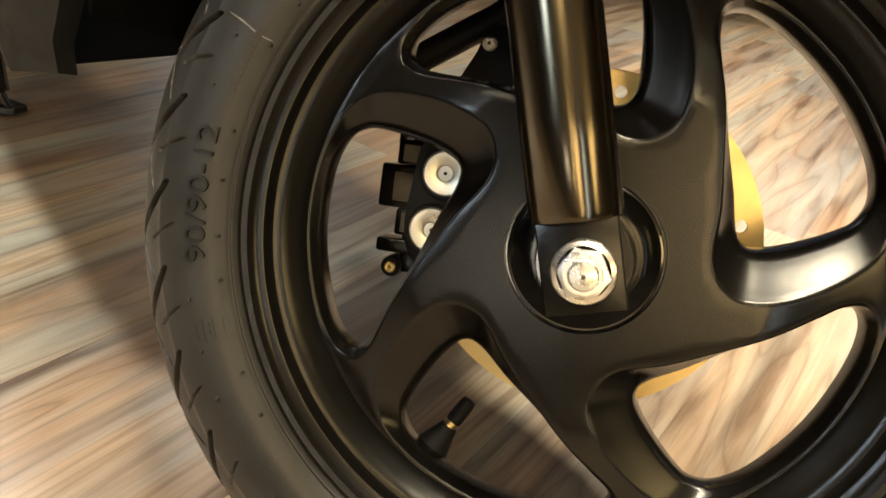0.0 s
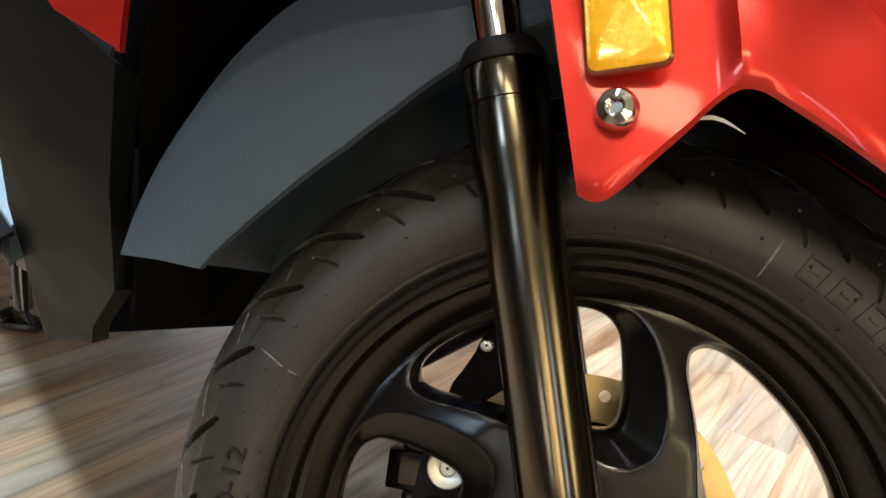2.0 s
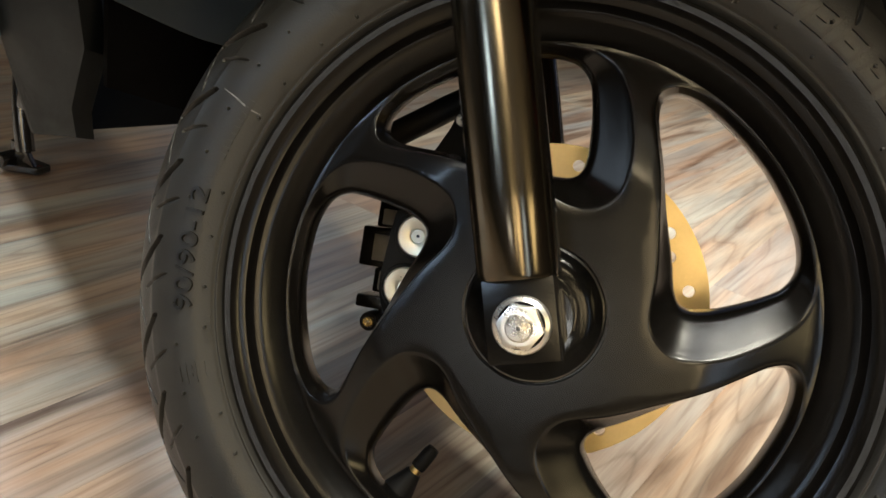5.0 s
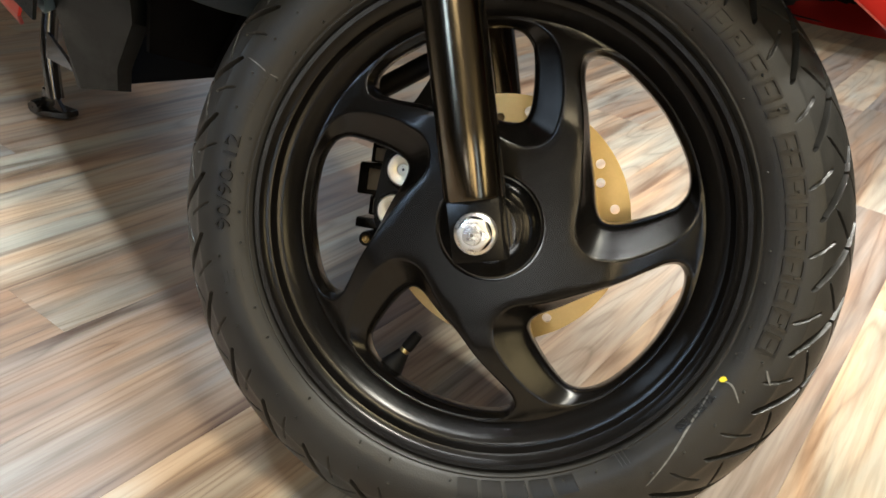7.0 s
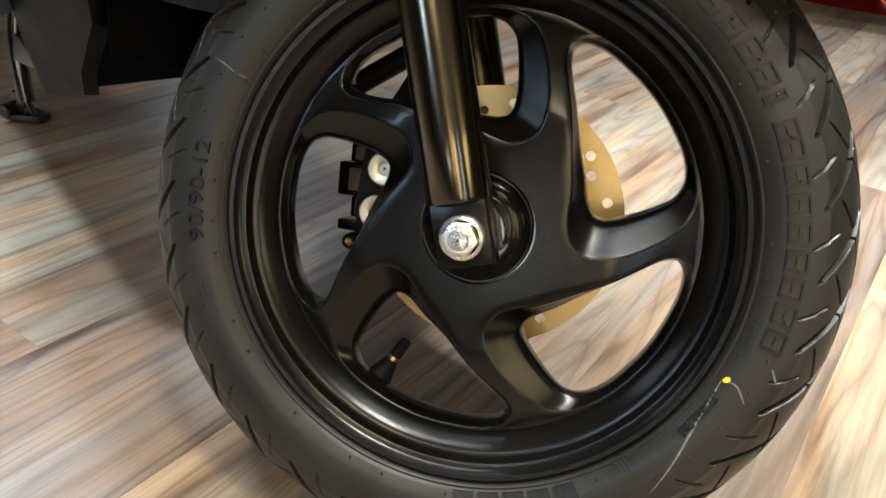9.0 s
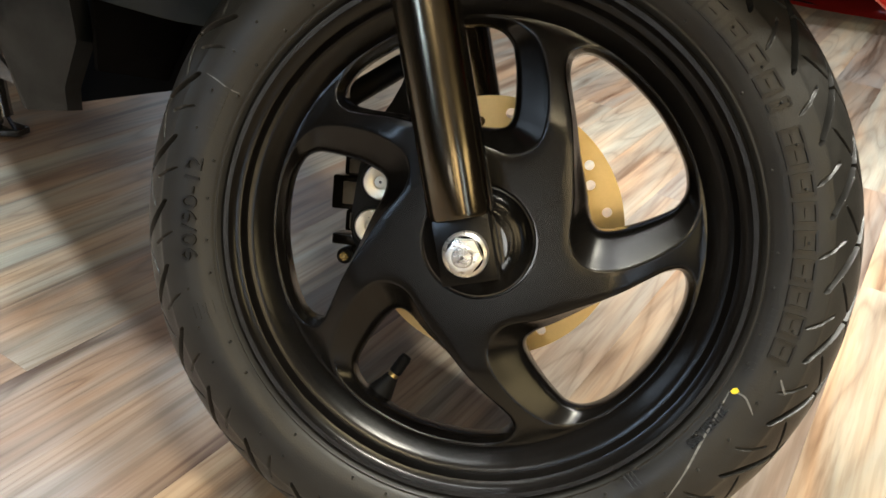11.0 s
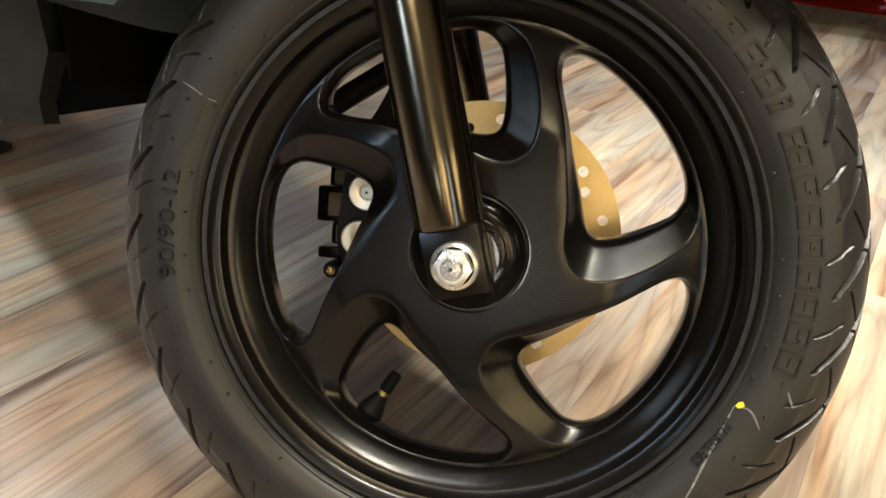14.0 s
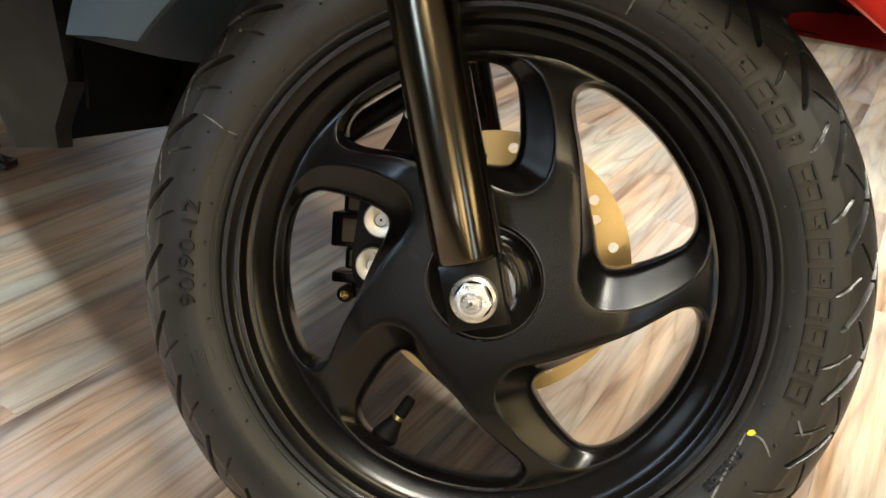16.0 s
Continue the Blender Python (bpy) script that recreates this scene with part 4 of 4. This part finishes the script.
def letters(name, text, size, r0, a0, lift=0.0012, label="", wide=1.0):
    """Raised letters that run clockwise round the side wall from the angle a0."""
    cu = bpy.data.curves.new(name, "FONT")
    cu.body, cu.size, cu.extrude, cu.resolution_u = text, size, 0.0005, 3
    tmp = new("lettering_source", cu)
    me = bpy.data.meshes.new_from_object(tmp.evaluated_get(bpy.context.evaluated_depsgraph_get()))
    bpy.data.objects.remove(tmp)
    for vert in me.vertices:
        x, y, z = vert.co
        vert.co = wall_point(r0 + y, a0 - math.degrees(x * wide / (r0 + size * 0.35)), lift if z > 0 else -0.0006)
    me.name = name
    me.materials.append(MOULDED_RUBBER)
    ob = new(name, me)
    ob.parent = front_wheel
    return tagged(ob, label)


letters("size_lettering", "90/90-12", 0.0140, 0.1808, -157.5, lift=0.0017, wide=1.36, label="raised size lettering on the tyre")
letters("tubeless_lettering", "TUBELESS", 0.0075, 0.1745, -14.5, label="raised lettering on the tyre")
for k in range(16):
    a = 75.5 - 5.15 * k if k < 8 else 36.4 - 4.95 * (k - 8)
    w = 1.6 if k == 6 else 3.9
    bm = bmesh.new()
    for r0, r1, a0, a1 in ((0.1823, 0.1838, a, a - w), (0.1941, 0.1956, a - 0.22, a - w - 0.22), (0.1838, 0.1941, a, a - 0.52), (0.1838, 0.1941, a - w + 0.52, a - w), (0.1883, 0.1896, a - 1.2, a - w + 1.1)):
        if a0 - a1 > 0.2:
            wall_block(bm, r0, r1, a0, a1, 0.0011, -20)
    part("brand_bar", bm, MOULDED_RUBBER, front_wheel)
for k in range(5):
    a = -75.5 + 5.4 * k
    bm = bmesh.new()
    wall_block(bm, 0.1725, 0.1830, a, a + 4.4, 0.0013, 60)
    part("maker_bar", bm, MOULDED_RUBBER, front_wheel)
bm = bmesh.new()
for k in range(11):
    a = 8 - 1.35 * k
    wall_block(bm, 0.1760, 0.1795, a, a - 0.9, 0.0004)
for k in range(14):
    a = 24 - 1.1 * k
    wall_block(bm, 0.1712, 0.1728, a, a - 0.7, 0.0004)
for k in range(9):
    a = 176 - 1.25 * k
    wall_block(bm, 0.1800, 0.1835, a, a - 0.8, 0.0005)
for k in range(5):
    a = -152 - 1.0 * k
    wall_block(bm, 0.1725, 0.1755, a, a - 0.6, 0.0005)
for r0, r1, a0, a1 in ((0.1815, 0.1828, -149.0, -145.5), (0.1865, 0.1878, -149.0, -145.5), (0.1835, 0.1860, -148.4, -147.8), (0.1835, 0.1860, -147.2, -146.6), (0.190, 0.192, -148.5, -146.0), (0.177, 0.179, -148.8, -146.0)):
    wall_block(bm, r0, r1, a0, a1, 0.0005)
tagged(part("small_print", bm, RUBBER, front_wheel, "tiny raised print bars"), kind="stuff")
for a, r, rr in ((-38.4, 0.1745, 0.0085), (141.5, 0.1885, 0.0105)):
    bm = bmesh.new()
    for k in range(28):
        t0, t1 = 2 * math.pi * k / 28, 2 * math.pi * (k + 1) / 28
        quad = []
        for t, q in ((t0, rr), (t1, rr), (t1, rr - 0.0014), (t0, rr - 0.0014)):
            quad.append(bm.verts.new(wall_point(r + q * math.sin(t), a + math.degrees(q * math.cos(t) / r), 0.0011)))
        bm.faces.new(quad)
    for k in range(3):
        wall_block(bm, r - 0.004, r + 0.004, a - 1.2 + 0.9 * k, a - 0.8 + 0.9 * k, 0.0006, 60)
    part("emblem", bm, RUBBER, front_wheel, "raised round emblem")
# moulding pips
rnd = random.Random(4)
bm = bmesh.new()
for k in range(46):
    a = 7.83 * k + 2
    for r, da in ((0.1750, 0), (0.1905, 2.4)):
        if rnd.random() < 0.85:
            p = wall_point(r, a + da + rnd.uniform(-1, 1), 0)
            lathe(bm, [(0.0009, 0.0), (0.0008, -0.0022), (0.0001, -0.0025)], p, (0, 1, 0), 6)
    if rnd.random() < 0.5:
        wall_block(bm, 0.1712, 0.1745, a + 1, a + 1.12, 0.0003)
part("moulding_pip", bm, RUBBER, front_wheel, "tiny rubber moulding pips")
tagged(bpy.data.objects["moulding_pip"], kind="stuff")


def scuff(name, path, width, mat, label):
    """A thin mark along (radius, angle) points."""
    bm = bmesh.new()
    pts = [Vector((r, a, 0)) for r, a in path]
    pts = spline(pts, 5, False)
    left, right = [], []
    for i, p in enumerate(pts):
        q0, q1 = pts[max(i - 1, 0)], pts[min(i + 1, len(pts) - 1)]
        dr, dt = q1.x - q0.x, radians(q1.y - q0.y) * p.x
        ln = math.hypot(dr, dt) or 1
        w = width * (0.25 + 0.75 * math.sin(math.pi * (i + 0.6) / (len(pts) + 0.2))) / 2
        left.append(wall_point(p.x - dt / ln * w, p.y + math.degrees(dr / ln * w / p.x), 0.0004))
        right.append(wall_point(p.x + dt / ln * w, p.y - math.degrees(dr / ln * w / p.x), 0.0004))
    loft(bm, [left, right], closed=False)
    return part(name, bm, mat, front_wheel, label)


scuff("scuff", [(0.1990, 166.3), (0.1900, 166.3), (0.1820, 166.6), (0.1750, 166.4)], 0.0009, CHALK, "thin pale scuff on the tyre")
scuff("scuff", [(0.1950, 79.5), (0.1850, 79.7), (0.1735, 79.9)], 0.0012, CHALK, "thin pale scuff on the tyre")
scuff("scuff", [(0.1745, -11.5), (0.1760, -16.0), (0.1800, -22.5), (0.1870, -29.0), (0.1960, -36.5)], 0.0013, CHALK, "long curved pale scuff on the tyre")
scuff("scuff", [(0.1770, -11.0), (0.1830, -10.8), (0.1920, -12.8)], 0.0012, CHALK, "thin pale scuff on the tyre")
scuff("scuff", [(0.1950, -5.0), (0.1985, -6.2), (0.2020, -7.2)], 0.0014, CHALK, "short pale scuff on the tyre")
bm = bmesh.new()
dot = [(0.1748, -11.4), (0.1752, -10.5), (0.1768, -10.0), (0.1786, -10.4), (0.1778, -11.1), (0.1764, -11.5)]
bm.faces.new([bm.verts.new(wall_point(r, a, 0.0006)) for r, a in dot])
part("paint_dot", bm, YELLOW, front_wheel, "small yellow balance mark")

# banner standing behind the scooter
bm = bmesh.new()
prism(bm, [(-0.55, 1.90, 0.425), (1.40, 1.90, 0.425), (1.40, 1.90, 1.60), (-0.55, 1.90, 1.60)], (0, 0.03, 0), 0.003)
banner = tagged(obj("banner", bm, BLUE, 20), "navy blue display board with a white framed notice", "banner")


def board_part(name, bm, mat, label):
    ob = obj(name, bm, mat, 20)
    ob.parent = banner
    return tagged(ob, label)


bm = bmesh.new()
prism(bm, [(0.335, 1.896, 0.680), (0.62, 1.896, 0.668), (0.70, 1.896, 0.93), (0.425, 1.896, 0.95)], (0, -0.012, 0), 0.002)
board_part("notice", bm, WHITE, "white framed notice")
bm = bmesh.new()
prism(bm, [(0.378, 1.882, 0.706), (0.595, 1.882, 0.697), (0.66, 1.882, 0.905), (0.448, 1.882, 0.920)], (0, -0.003, 0))
board_part("notice_print", bm, NOTICE_GREY, "dark grey print area")
bm = bmesh.new()
prism(bm, [(-0.55, 1.894, 0.385), (1.40, 1.894, 0.385), (1.40, 1.894, 0.425), (-0.55, 1.894, 0.425)], (0, 0.04, 0), 0.002)
board_part("base_rail", bm, WHITE, "pale base rail")
for x in (-0.45, 1.30):
    bm = bmesh.new()
    prism(bm, [(x - 0.03, 1.90, 0.0), (x + 0.03, 1.90, 0.0), (x + 0.03, 1.90, 0.39), (x - 0.03, 1.90, 0.39)], (0, 0.03, 0), 0.003)
    prism(bm, [(x - 0.03, 1.75, 0.0), (x + 0.03, 1.75, 0.0), (x + 0.03, 2.10, 0.0), (x - 0.03, 2.10, 0.0)], (0, 0, 0.012), 0.002)
    board_part("board_foot", bm, BLACK_PLASTIC, "black feet of the board")

# floor boards: strips of laminate laid at an angle to the scooter
ALONG, ACROSS = Vector((0.3090, 0.9511, 0)), Vector((0.9511, -0.3090, 0))
TURN = math.degrees(math.atan2(ALONG.y, ALONG.x))
PITCH, LONG, THICK = 0.098, 0.92, 0.010


def board_mesh(name, length, width):
    bm = bmesh.new()
    e = 0.00006
    x, y = length / 2 - 0.00004, width / 2 - 0.00006
    rings = [[(-x, -y, -THICK), (x, -y, -THICK), (x, y, -THICK), (-x, y, -THICK)], [(-x, -y, -e), (x, -y, -e), (x, y, -e), (-x, y, -e)], [(-x + e, -y + e, 0), (x - e, -y + e, 0), (x - e, y - e, 0), (-x + e, y - e, 0)]]
    vs = loft(bm, rings)
    bm.faces.new(vs[-1])
    me = bpy.data.meshes.new(name)
    bmesh.ops.recalc_face_normals(bm, faces=bm.faces)
    bm.to_mesh(me)
    bm.free()
    me.materials.append(WOOD)
    return me


board = board_mesh("board", LONG, PITCH)
rb = random.Random(11)
rest = bmesh.new()
for i in range(-62, 63):
    w = -0.456 + PITCH * (i + 0.5)
    start = -6.6 - rb.uniform(0, LONG)
    j = 0
    while start + j * LONG < 6.6:
        p = start + (j + 0.5) * LONG
        j += 1
        c = ALONG * p + ACROSS * w
        if max(abs(c.x), abs(c.y)) > 5.0:
            continue
        if -1.15 < w < 1.25 and -1.3 < p < 3.2:
            ob = new("board", board)
            ob.matrix_basis = pose(c.x, c.y, 0, 0, 0, TURN)
            ob.parent = floor
        else:
            x, y = LONG / 2 - 0.0001, PITCH / 2 - 0.0003
            rest.faces.new([rest.verts.new((p + a, -w + b, -0.0002)) for a, b in ((-x, -y), (x, -y), (x, y), (-x, y))])
# trimmed along the four walls
for n in ((1, 0, 0), (-1, 0, 0), (0, 1, 0), (0, -1, 0)):
    n = Matrix.Rotation(-radians(TURN), 3, "Z") @ Vector(n)
    bmesh.ops.bisect_plane(rest, geom=list(rest.verts) + list(rest.edges) + list(rest.faces), plane_co=n * 4.495, plane_no=n, clear_outer=True)
far_boards = obj("far_boards", rest, WOOD, 0)
far_boards.matrix_basis = pose(0, 0, 0, 0, 0, TURN)
far_boards.parent = floor
tagged(far_boards, "laminate boards further off", kind="stuff")
